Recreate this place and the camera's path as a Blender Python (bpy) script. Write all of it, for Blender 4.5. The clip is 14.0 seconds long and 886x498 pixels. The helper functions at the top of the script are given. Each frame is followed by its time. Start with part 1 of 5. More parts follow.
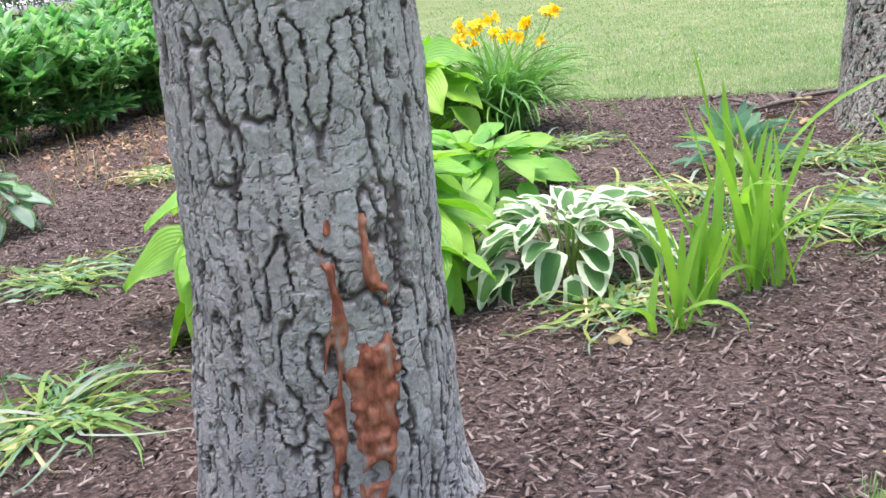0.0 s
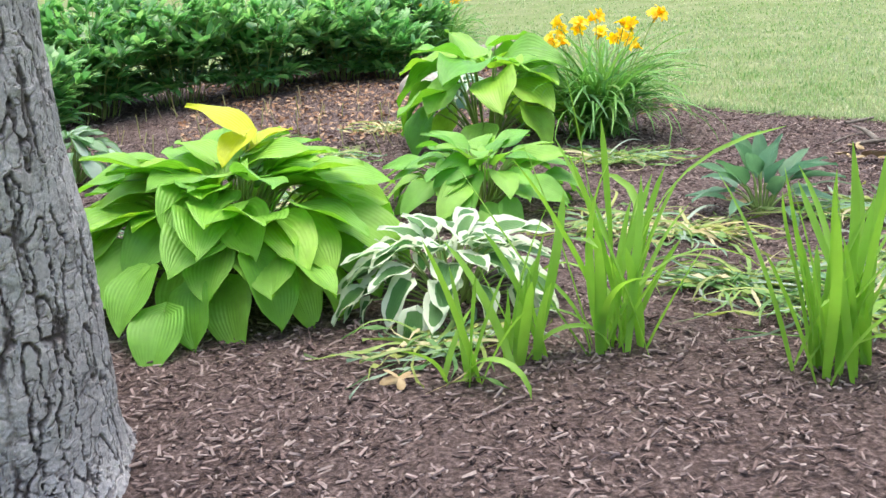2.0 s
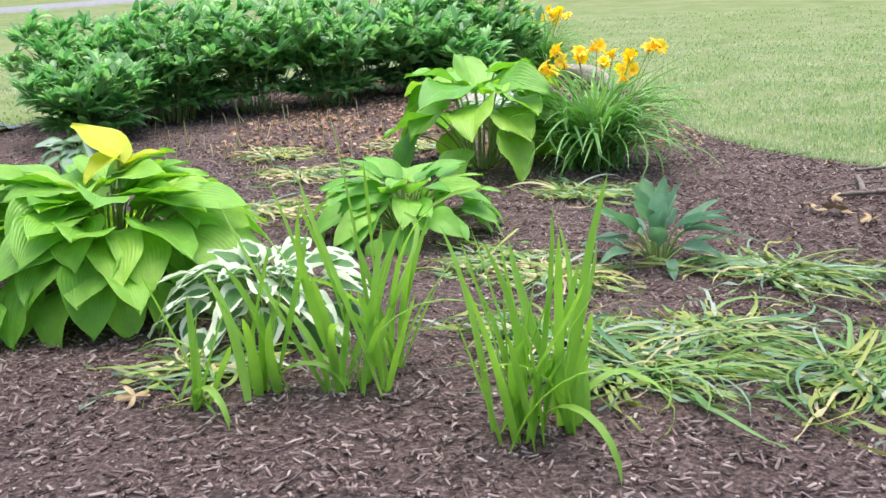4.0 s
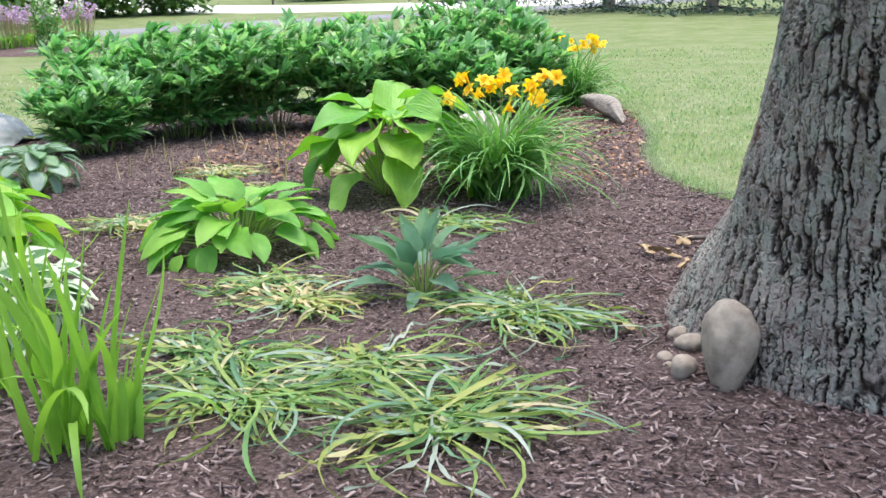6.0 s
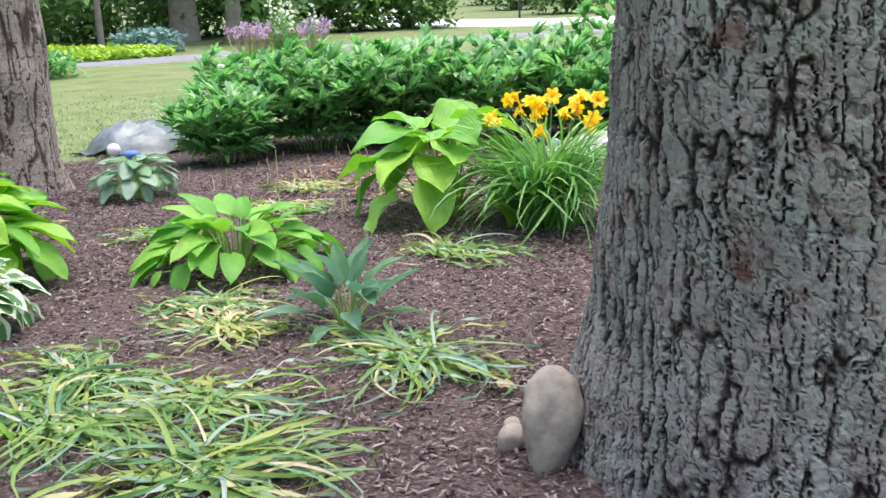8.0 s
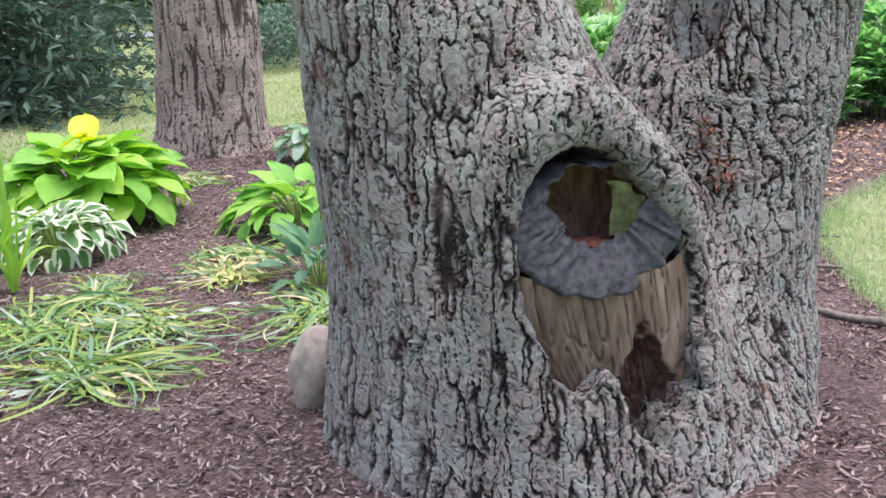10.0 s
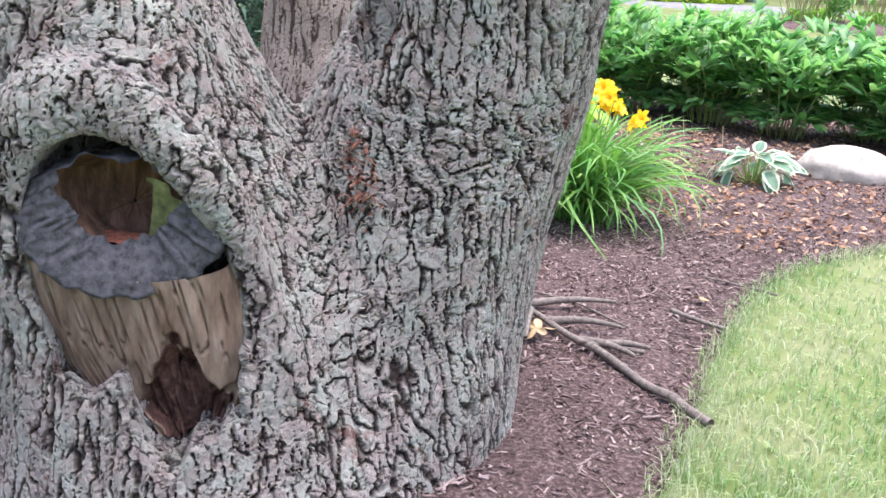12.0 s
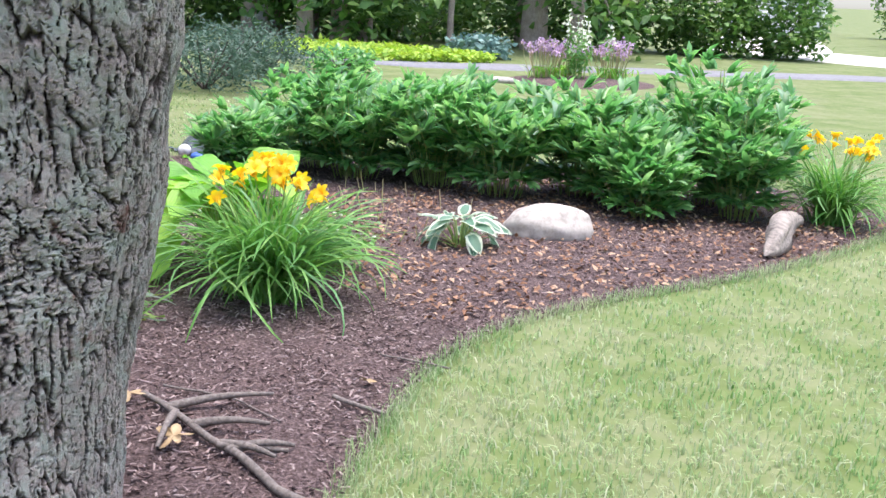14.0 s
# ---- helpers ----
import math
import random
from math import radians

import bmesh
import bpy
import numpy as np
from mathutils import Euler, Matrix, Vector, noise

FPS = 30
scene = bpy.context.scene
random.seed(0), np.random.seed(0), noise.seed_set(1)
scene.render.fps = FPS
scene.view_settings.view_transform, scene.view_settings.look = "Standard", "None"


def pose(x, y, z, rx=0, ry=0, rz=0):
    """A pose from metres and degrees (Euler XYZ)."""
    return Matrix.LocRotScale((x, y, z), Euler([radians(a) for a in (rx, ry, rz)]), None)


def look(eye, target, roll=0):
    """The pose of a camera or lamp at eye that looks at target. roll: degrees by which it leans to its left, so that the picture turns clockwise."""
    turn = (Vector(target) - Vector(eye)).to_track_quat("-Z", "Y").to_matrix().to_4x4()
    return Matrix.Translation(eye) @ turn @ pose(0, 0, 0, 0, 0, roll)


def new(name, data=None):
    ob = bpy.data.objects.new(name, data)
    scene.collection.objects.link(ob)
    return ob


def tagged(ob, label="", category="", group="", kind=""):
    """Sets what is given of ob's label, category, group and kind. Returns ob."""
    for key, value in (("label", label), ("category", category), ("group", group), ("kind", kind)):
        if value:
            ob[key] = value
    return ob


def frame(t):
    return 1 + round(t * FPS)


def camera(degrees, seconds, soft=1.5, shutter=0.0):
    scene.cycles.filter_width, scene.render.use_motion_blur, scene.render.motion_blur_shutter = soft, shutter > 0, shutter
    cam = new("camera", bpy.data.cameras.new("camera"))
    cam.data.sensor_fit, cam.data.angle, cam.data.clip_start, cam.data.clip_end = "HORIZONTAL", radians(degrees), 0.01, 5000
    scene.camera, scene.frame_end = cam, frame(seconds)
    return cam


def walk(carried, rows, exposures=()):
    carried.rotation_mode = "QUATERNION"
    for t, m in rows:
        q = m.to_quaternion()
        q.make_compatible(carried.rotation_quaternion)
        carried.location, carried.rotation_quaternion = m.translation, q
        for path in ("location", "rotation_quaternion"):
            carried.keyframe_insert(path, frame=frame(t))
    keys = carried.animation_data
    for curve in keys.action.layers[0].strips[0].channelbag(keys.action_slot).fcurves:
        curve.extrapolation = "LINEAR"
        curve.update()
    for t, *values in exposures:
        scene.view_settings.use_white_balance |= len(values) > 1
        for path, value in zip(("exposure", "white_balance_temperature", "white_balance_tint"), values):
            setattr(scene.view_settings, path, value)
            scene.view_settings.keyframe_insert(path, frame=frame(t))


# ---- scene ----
cam = camera(49.8, 14.0)
PATH = [
    (0, (-3.449, 0.839, 1.226), (-2.514, 2.512, 0.656), -6.1),
    (0.5, (-3.091, 0.675, 1.269), (-2.208, 2.378, 0.7), -6.0),
    (1, (-2.754, 0.434, 1.252), (-2.149, 2.252, 0.676), -4.8),
    (1.5, (-2.384, 0.351, 1.211), (-1.927, 2.214, 0.645), -5.1),
    (2, (-1.989, 0.403, 1.244), (-1.612, 2.28, 0.665), -3.4),
    (2.5, (-1.613, 0.254, 1.248), (-1.292, 2.145, 0.68), -3.8),
    (2.7, (-1.467, 0.192, 1.261), (-1.185, 2.088, 0.69), -3.4),
    (4.8, (0.183, 0.198, 1.313), (0.042, 2.128, 0.807), -2.9),
    (5, (0.417, 0.253, 1.275), (0.266, 2.187, 0.787), -3.0),
    (5.5, (0.869, 0.34, 1.29), (0.677, 2.27, 0.8), -1.7),
    (6, (1.241, 0.345, 1.268), (0.872, 2.248, 0.777), -1.6),
    (6.5, (1.522, 0.502, 1.238), (1.021, 2.375, 0.746), -1.8),
    (7, (1.784, 0.838, 1.249), (1.094, 2.653, 0.772), -0.7),
    (7.2, (1.892, 0.918, 1.247), (1.172, 2.721, 0.77), -0.9),
    (9.3, (3.756, 1.239, 1.376), (2.44, 2.681, 0.94), -2.3),
    (9.5, (3.94, 1.319, 1.403), (2.554, 2.684, 0.937), -2.3),
    (10, (4.299, 1.703, 1.393), (2.859, 2.998, 0.891), -2.5),
    (10.5, (4.64, 2.125, 1.438), (3.148, 3.364, 0.95), -2.0),
    (11, (4.997, 2.471, 1.463), (3.45, 3.638, 0.967), -1.2),
    (11.5, (5.159, 2.861, 1.46), (3.547, 3.914, 0.92), 0.1),
    (12, (5.151, 3.341, 1.483), (3.443, 4.204, 0.903), 4.0),
    (12.5, (5.228, 3.702, 1.505), (3.498, 4.542, 0.956), 4.2),
    (13, (5.243, 3.895, 1.548), (3.584, 4.904, 1.071), 5.8),
    (13.5, (5.243, 3.952, 1.569), (3.7, 5.141, 1.115), 4.6),
    (14, (5.266, 3.989, 1.591), (3.758, 5.227, 1.152), 3.3),
]
EXPOSURES = [(0, 1.48, 6450, 9), (2.5, 1.40, 6550, 6), (5.5, 1.28, 6250, 10), (7.2, 1.30, 6250, 10), (9.5, 1.45, 6400, 16), (11, 1.58, 6250, 19), (12, 1.76, 6250, 19), (13, 1.85, 6100, 20), (14, 1.45, 6150, 17)]
walk(cam, [(t, look(eye, target, roll)) for t, eye, target, roll in PATH], EXPOSURES)

# ---- world, sun, exposure ----
world = bpy.data.worlds.new("sky")
scene.world = world
world.use_nodes = True
_wn = world.node_tree
_sky = _wn.nodes.new("ShaderNodeTexSky")
_sky.sky_type, _sky.sun_disc = "NISHITA", False
_sky.sun_elevation, _sky.sun_rotation = radians(82), radians(20)
_sky.air_density, _sky.dust_density, _sky.ozone_density = 1.0, 4.0, 1.0
_wn.links.new(_sky.outputs[0], _wn.nodes["Background"].inputs[0])
_wn.nodes["Background"].inputs[1].default_value = 0.15
_sun = bpy.data.lights.new("sun", "SUN")
_sun.energy, _sun.angle, _sun.color = 1.5, radians(60), (1.0, 0.98, 0.95)
sun = new("sun", _sun)
sun.matrix_world = look((3, 9, 80), (0, 0, 0))

# ---- numeric helpers ----
rs = np.random.RandomState(7)


def hash3(i, j, k, s=0):
    h = (i * 73856093) ^ (j * 19349663) ^ (k * 83492791) ^ (s * 2654435761 & 0x7FFFFFFF)
    h = (h ^ (h >> 13)) * 1274126177 & 0x7FFFFFFF
    h = (h ^ (h >> 15)) * 668265263 & 0x7FFFFFFF
    return ((h ^ (h >> 12)) & 0xFFFFFF) / float(0xFFFFFF)


def vnoise(p, s=0):
    """Smooth value noise, 0 to 1."""
    f = np.floor(p)
    i = f.astype(np.int64)
    u = p - f
    u = u * u * (3 - 2 * u)
    out = 0
    for dx in (0, 1):
        for dy in (0, 1):
            for dz in (0, 1):
                w = (u[:, 0] if dx else 1 - u[:, 0]) * (u[:, 1] if dy else 1 - u[:, 1]) * (u[:, 2] if dz else 1 - u[:, 2])
                out = out + w * hash3(i[:, 0] + dx, i[:, 1] + dy, i[:, 2] + dz, s)
    return out


def bark_height(p, width, tall, s=0, scaly=0.4):
    """Relief of bark, about 0 in the cracks to 1 on the plates, and how deep in a furrow each point lies:
    long branching furrows, shorter cross cracks, and flakes that end in small steps."""
    warp = np.stack([vnoise(p * 7, s + 11), vnoise(p * 7 + 7.7, s + 12), vnoise(p * 7 + 3.1, s + 13)], 1) - 0.5
    jag = np.stack([vnoise(p * 48, s + 24), vnoise(p * 48 + 5, s + 25), vnoise(p * 38 + 9, s + 26)], 1) - 0.5
    fine = np.stack([vnoise(p * 130, s + 27), vnoise(p * 130 + 5, s + 28), vnoise(p * 130 + 9, s + 29)], 1) - 0.5
    q = p + warp * np.array([0.03, 0.03, 0.06]) + jag * np.array([0.010, 0.010, 0.03]) + fine * 0.007
    r1 = np.abs(2 * vnoise(q / np.array([width, width, tall]), s) - 1)
    r2 = np.abs(2 * vnoise(q / np.array([width * 0.6, width * 0.6, tall * 0.4]) + 3.7, s + 40) - 1)
    r3 = np.abs(2 * vnoise(q / np.array([width * 3.0, width * 3.0, tall * 0.28]) + 8.1, s + 50) - 1)
    span = 0.12 + 0.16 * smooth(vnoise(p * 5 + 2.2, s + 31), 0.3, 0.7) * (1 - 0.6 * scaly) - 0.045 * scaly
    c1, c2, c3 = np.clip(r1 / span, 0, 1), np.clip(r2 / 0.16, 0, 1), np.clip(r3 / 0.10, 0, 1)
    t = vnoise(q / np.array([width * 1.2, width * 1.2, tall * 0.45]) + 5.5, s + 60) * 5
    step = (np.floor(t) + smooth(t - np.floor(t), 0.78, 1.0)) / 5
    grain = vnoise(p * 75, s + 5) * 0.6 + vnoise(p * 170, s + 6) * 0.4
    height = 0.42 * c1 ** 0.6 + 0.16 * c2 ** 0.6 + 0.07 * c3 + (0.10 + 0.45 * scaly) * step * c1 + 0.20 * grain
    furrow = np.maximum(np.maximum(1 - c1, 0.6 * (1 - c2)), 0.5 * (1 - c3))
    return height, furrow


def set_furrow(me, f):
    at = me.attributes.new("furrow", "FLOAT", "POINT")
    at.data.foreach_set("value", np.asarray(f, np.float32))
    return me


def smooth(x, a, b):
    x = np.clip((x - a) / (b - a), 0, 1)
    return x * x * (3 - 2 * x)


def ground_z(x, y):
    d = np.maximum(0, np.hypot(np.asarray(x, float) - 0.5, np.asarray(y, float) - 6.5) - 11)
    return 0.045 * d * d / (d + 6)


# ---- mesh helpers ----
def make_mesh(name, verts, faces, mat=None, shade=True):
    """faces: an (n, k) array, or a list of index lists."""
    me = bpy.data.meshes.new(name)
    verts = np.asarray(verts, dtype=np.float32).reshape(-1, 3)
    if isinstance(faces, np.ndarray):
        n, k = faces.shape
        me.vertices.add(len(verts))
        me.vertices.foreach_set("co", verts.ravel())
        me.loops.add(n * k)
        me.loops.foreach_set("vertex_index", faces.astype(np.int32).ravel())
        me.polygons.add(n)
        me.polygons.foreach_set("loop_start", np.arange(0, n * k, k, dtype=np.int32))
        me.update(calc_edges=True)
    else:
        me.from_pydata(verts.tolist(), [], faces)
    me.polygons.foreach_set("use_smooth", np.full(len(me.polygons), shade, dtype=bool))
    me.update()
    for m in (mat if isinstance(mat, (list, tuple)) else [mat]):
        if m:
            me.materials.append(m)
    return me


def part(name, me, parent, label="", m=None):
    ob = new(name, me)
    if parent is not None:
        ob.parent = parent
    if m is not None:
        ob.matrix_local = m
    if label:
        ob["label"] = label
    if name in ("foliage", "dry_leaves", "crown", "stem", "branch", "limb", "flower_head", "fork_litter"):
        ob["kind"] = "stuff"
    return ob


def thing(name, x, y, label, category, group="", z=None, rz=0.0, kind=""):
    ob = new(name)
    ob.empty_display_size = 0.05
    ob.matrix_world = pose(x, y, float(ground_z(x, y)) + 0.02 if z is None else z, 0, 0, rz)
    return tagged(ob, label, category, group, kind)


class Soup:
    """Collects pieces of one mesh."""

    def __init__(self):
        self.v, self.f, self.n = [], [], 0

    def add(self, v, f):
        v = np.asarray(v, float).reshape(-1, 3)
        self.v.append(v)
        self.f.append(np.asarray(f) + self.n)
        self.n += len(v)

    def mesh(self, name, mat, shade=True):
        return make_mesh(name, np.concatenate(self.v), np.concatenate(self.f), mat, shade)


def grid_faces(nu, nv, wrap=False):
    """Quads of a grid of nv rows of nu points."""
    u = np.arange(nu if wrap else nu - 1)
    a = (np.arange(nv - 1)[:, None] * nu + u[None, :])
    b = (np.arange(nv - 1)[:, None] * nu + ((u + 1) % nu)[None, :])
    return np.stack([a, b, b + nu, a + nu], -1).reshape(-1, 4)


def tube(path, radii, sides=6):
    """Verts and quads of a tube along a path."""
    path = np.asarray(path, float)
    t = np.gradient(path, axis=0)
    t /= np.linalg.norm(t, axis=1)[:, None] + 1e-9
    ref = np.array([0.31, 0.17, 0.93]) if abs(t[:, 2]).mean() < 0.8 else np.array([1.0, 0.1, 0.0])
    s = np.cross(t, ref)
    s /= np.linalg.norm(s, axis=1)[:, None] + 1e-9
    b = np.cross(t, s)
    a = np.linspace(0, 2 * np.pi, sides, endpoint=False)
    r = np.broadcast_to(np.asarray(radii, float), (len(path),))
    v = path[:, None] + r[:, None, None] * (np.cos(a)[None, :, None] * s[:, None] + np.sin(a)[None, :, None] * b[:, None])
    return v.reshape(-1, 3), grid_faces(sides, len(path), True)


def strap(base, az, length, width, rise, droop, seg=7, twist=0.0, fold=0.25, side=0.0):
    """A folded strap leaf: starts at angle rise above level, and bends down by droop along its length."""
    s = np.linspace(0, 1, seg + 1)
    ang = rise - droop * s ** 1.4
    step = length / seg
    hx = np.concatenate([[0], np.cumsum(np.cos((ang[1:] + ang[:-1]) / 2) * step)])
    hz = np.concatenate([[0], np.cumsum(np.sin((ang[1:] + ang[:-1]) / 2) * step)])
    a = az + side * s * s
    c = np.stack([base[0] + np.cos(a) * hx, base[1] + np.sin(a) * hx, base[2] + hz], 1)
    lat0 = np.stack([-np.sin(a), np.cos(a), 0 * a], 1)
    nrm = np.stack([-np.sin(ang) * np.cos(a), -np.sin(ang) * np.sin(a), np.cos(ang)], 1)
    tw = twist * s
    lat = lat0 * np.cos(tw)[:, None] + nrm * np.sin(tw)[:, None]
    up = nrm * np.cos(tw)[:, None] - lat0 * np.sin(tw)[:, None]
    w = width * 0.5 * np.minimum(1, 0.65 + s * 1.5) * np.sqrt(np.clip(1 - s ** 3, 0.0, 1)) + 0.0006
    v = np.stack([c + lat * w[:, None] + up * (w * fold)[:, None], c, c - lat * w[:, None] + up * (w * fold)[:, None]], 1)
    return v.reshape(-1, 3), grid_faces(3, seg + 1)


# ---- materials ----
def material(name, rough=0.7, metal=0.0, spec=None):
    m = bpy.data.materials.new(name)
    m.use_nodes = True
    b = m.node_tree.nodes["Principled BSDF"]
    b.inputs["Roughness"].default_value, b.inputs["Metallic"].default_value = rough, metal
    if spec is not None:
        b.inputs["Specular IOR Level"].default_value = spec
    return m, m.node_tree.nodes, m.node_tree.links, b


def ramp(nodes, stops):
    r = nodes.new("ShaderNodeValToRGB")
    while len(r.color_ramp.elements) < len(stops):
        r.color_ramp.elements.new(0.5)
    for e, (p, c) in zip(r.color_ramp.elements, stops):
        e.position, e.color = p, (*c, 1)
    return r


def noise_tex(nodes, links, scale, detail=4, coord=None, rough=0.6, dist=0.0):
    n = nodes.new("ShaderNodeTexNoise")
    n.inputs["Scale"].default_value, n.inputs["Detail"].default_value = scale, detail
    n.inputs["Roughness"].default_value, n.inputs["Distortion"].default_value = rough, dist
    if coord is not None:
        links.new(coord, n.inputs["Vector"])
    return n


def mixc(nodes, links, fac, a, b, mode="MIX"):
    m = nodes.new("ShaderNodeMix")
    m.data_type, m.blend_type = "RGBA", mode
    for sock, v in ((m.inputs[0], fac), (m.inputs[6], a), (m.inputs[7], b)):
        if isinstance(v, (int, float)):
            sock.default_value = v
        elif isinstance(v, tuple):
            sock.default_value = (*v, 1)
        else:
            links.new(v, sock)
    return m.outputs[2]


def bump(nodes, links, bsdf, height, strength=0.5, dist=0.01):
    b = nodes.new("ShaderNodeBump")
    b.inputs["Strength"].default_value, b.inputs["Distance"].default_value = strength, dist
    links.new(height, b.inputs["Height"])
    links.new(b.outputs[0], bsdf.inputs["Normal"])


def plant_mat(name, cols, rough=0.45, trans=0.35, island=True, vein=0.0, scale=20.0, spec=0.35):
    """Leaf surface: cols run over a random number of the leaf; light passes through it."""
    m, n, l, b = material(name, rough, spec=spec)
    out = n["Material Output"]
    k = len(cols)
    r = ramp(n, [(i / max(1, k - 1), c) for i, c in enumerate(cols)])
    src = n.new("ShaderNodeNewGeometry").outputs["Random Per Island"] if island else n.new("ShaderNodeObjectInfo").outputs["Random"]
    l.new(src, r.inputs[0])
    co = n.new("ShaderNodeTexCoord").outputs["Object"]
    nz = noise_tex(n, l, scale, 3, co)
    v = n.new("ShaderNodeHueSaturation")
    mr = n.new("ShaderNodeMapRange")
    mr.inputs[3].default_value, mr.inputs[4].default_value = 0.7, 1.3
    l.new(nz.outputs[0], mr.inputs[0])
    l.new(mr.outputs[0], v.inputs["Value"])
    l.new(r.outputs[0], v.inputs["Color"])
    col = v.outputs[0]
    l.new(col, b.inputs["Base Color"])
    if vein:
        bump(n, l, b, nz.outputs[0], 0.4, vein)
    t = n.new("ShaderNodeBsdfTranslucent")
    g = n.new("ShaderNodeHueSaturation")
    g.inputs["Saturation"].default_value, g.inputs["Value"].default_value = 1.1, 1.5
    l.new(col, g.inputs["Color"])
    l.new(g.outputs[0], t.inputs[0])
    mx = n.new("ShaderNodeMixShader")
    mx.inputs[0].default_value = trans
    l.new(b.outputs[0], mx.inputs[1])
    l.new(t.outputs[0], mx.inputs[2])
    l.new(mx.outputs[0], out.inputs[0])
    return m


def hosta_mat(name, cols, edge=None, edge_at=0.72, rough=0.42, trans=0.3):
    """Broad leaf with ribs along it and, where given, a pale uneven margin. Leaf space: x across (half width 1 at uv), y along."""
    m = plant_mat(name, cols, rough, trans, island=False, scale=14.0)
    n, l = m.node_tree.nodes, m.node_tree.links
    b = n["Principled BSDF"]
    at = n.new("ShaderNodeAttribute")
    at.attribute_name = "leaf"
    sp = n.new("ShaderNodeSeparateXYZ")
    l.new(at.outputs["Vector"], sp.inputs[0])
    ab = n.new("ShaderNodeMath"); ab.operation = "ABSOLUTE"
    l.new(sp.outputs[0], ab.inputs[0])
    # ribs
    mu = n.new("ShaderNodeMath"); mu.operation = "MULTIPLY"; mu.inputs[1].default_value = 44.0
    l.new(ab.outputs[0], mu.inputs[0])
    sn = n.new("ShaderNodeMath"); sn.operation = "SINE"
    l.new(mu.outputs[0], sn.inputs[0])
    bump(n, l, b, sn.outputs[0], 0.35, 0.0025)
    if edge:
        co = n.new("ShaderNodeTexCoord").outputs["Object"]
        nz = noise_tex(n, l, 26, 3, co)
        ad = n.new("ShaderNodeMath"); ad.operation = "MULTIPLY_ADD"
        ad.inputs[1].default_value = 0.35
        l.new(nz.outputs[0], ad.inputs[0])
        l.new(sp.outputs[2], ad.inputs[2])
        mr = n.new("ShaderNodeMapRange")
        mr.inputs[1].default_value, mr.inputs[2].default_value = edge_at + 0.15, edge_at + 0.2
        l.new(ad.outputs[0], mr.inputs[0])
        old = b.inputs["Base Color"].links[0].from_socket
        col = mixc(n, l, mr.outputs[0], old, edge)
        for lk in list(n.get("Hue/Saturation/Value").outputs[0].links):
            l.new(col, lk.to_socket) if lk.to_socket.node.type != "MIX" else None
    return m


def bark_mat(name, plate, crack, lichen=None, wide=26.0, tall=0.4, stain=None, moss=0.55):
    m, n, l, b = material(name, 0.9, spec=0.2)
    co = n.new("ShaderNodeTexCoord").outputs["Object"]
    mp = n.new("ShaderNodeMapping")
    mp.inputs["Scale"].default_value = (1, 1, tall)
    nz = noise_tex(n, l, 7, 3, co)
    wa = n.new("ShaderNodeVectorMath"); wa.operation = "MULTIPLY_ADD"
    wa.inputs[1].default_value = (0.09, 0.09, 0.09)
    l.new(nz.outputs["Color"], wa.inputs[0])
    l.new(co, wa.inputs[2])
    l.new(wa.outputs[0], mp.inputs[0])
    jag = noise_tex(n, l, 55, 4, mp.outputs[0], 0.7)
    jw = n.new("ShaderNodeVectorMath"); jw.operation = "MULTIPLY_ADD"
    jw.inputs[1].default_value = (0.035, 0.035, 0.035)
    l.new(jag.outputs["Color"], jw.inputs[0])
    l.new(mp.outputs[0], jw.inputs[2])
    own = n.new("ShaderNodeTexVoronoi")
    own.inputs["Scale"].default_value = wide
    l.new(jw.outputs[0], own.inputs["Vector"])
    fine = noise_tex(n, l, 75, 9, co, 0.75)
    big = noise_tex(n, l, 4, 4, co)
    r = ramp(n, [(0.28, tuple(c * 0.5 for c in plate)), (0.5, plate), (0.74, tuple(min(1, c * 1.55) for c in plate))])
    l.new(fine.outputs[0], r.inputs[0])
    col = r.outputs[0]
    if lichen:
        rl = ramp(n, [(moss - 0.1, (0, 0, 0)), (moss + 0.1, (1, 1, 1))])
        mid = noise_tex(n, l, 11, 6, co, 0.75)
        l.new(mid.outputs[0], rl.inputs[0])
        col = mixc(n, l, rl.outputs[0], col, lichen)
    if stain:
        rl = ramp(n, [(0.6, (0, 0, 0)), (0.68, (1, 1, 1))])
        mid = noise_tex(n, l, 5, 5, wa.outputs[0], 0.7)
        l.new(mid.outputs[0], rl.inputs[0])
        col = mixc(n, l, rl.outputs[0], col, stain)
    # the crack colour takes over with depth in the furrow
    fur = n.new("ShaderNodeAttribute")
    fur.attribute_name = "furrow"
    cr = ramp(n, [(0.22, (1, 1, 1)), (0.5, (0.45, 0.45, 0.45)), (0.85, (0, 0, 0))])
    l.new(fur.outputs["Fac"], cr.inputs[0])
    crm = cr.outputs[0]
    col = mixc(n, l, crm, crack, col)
    tint = ramp(n, [(0.3, (0.8, 0.78, 0.78)), (0.7, (1.1, 1.1, 1.1))])
    l.new(big.outputs[0], tint.inputs[0])
    col = mixc(n, l, 1.0, col, tint.outputs[0], "MULTIPLY")
    pr = ramp(n, [(0.0, (0.86, 0.85, 0.85)), (1.0, (1.12, 1.12, 1.12))])
    l.new(own.outputs["Color"], pr.inputs[0])
    col = mixc(n, l, 1.0, col, pr.outputs[0], "MULTIPLY")
    l.new(col, b.inputs["Base Color"])
    h = n.new("ShaderNodeMath"); h.operation = "MULTIPLY_ADD"
    h.inputs[1].default_value = 1.1
    l.new(fine.outputs[0], h.inputs[0])
    l.new(crm, h.inputs[2])
    bump(n, l, b, h.outputs[0], 1.0, 0.012)
    return m


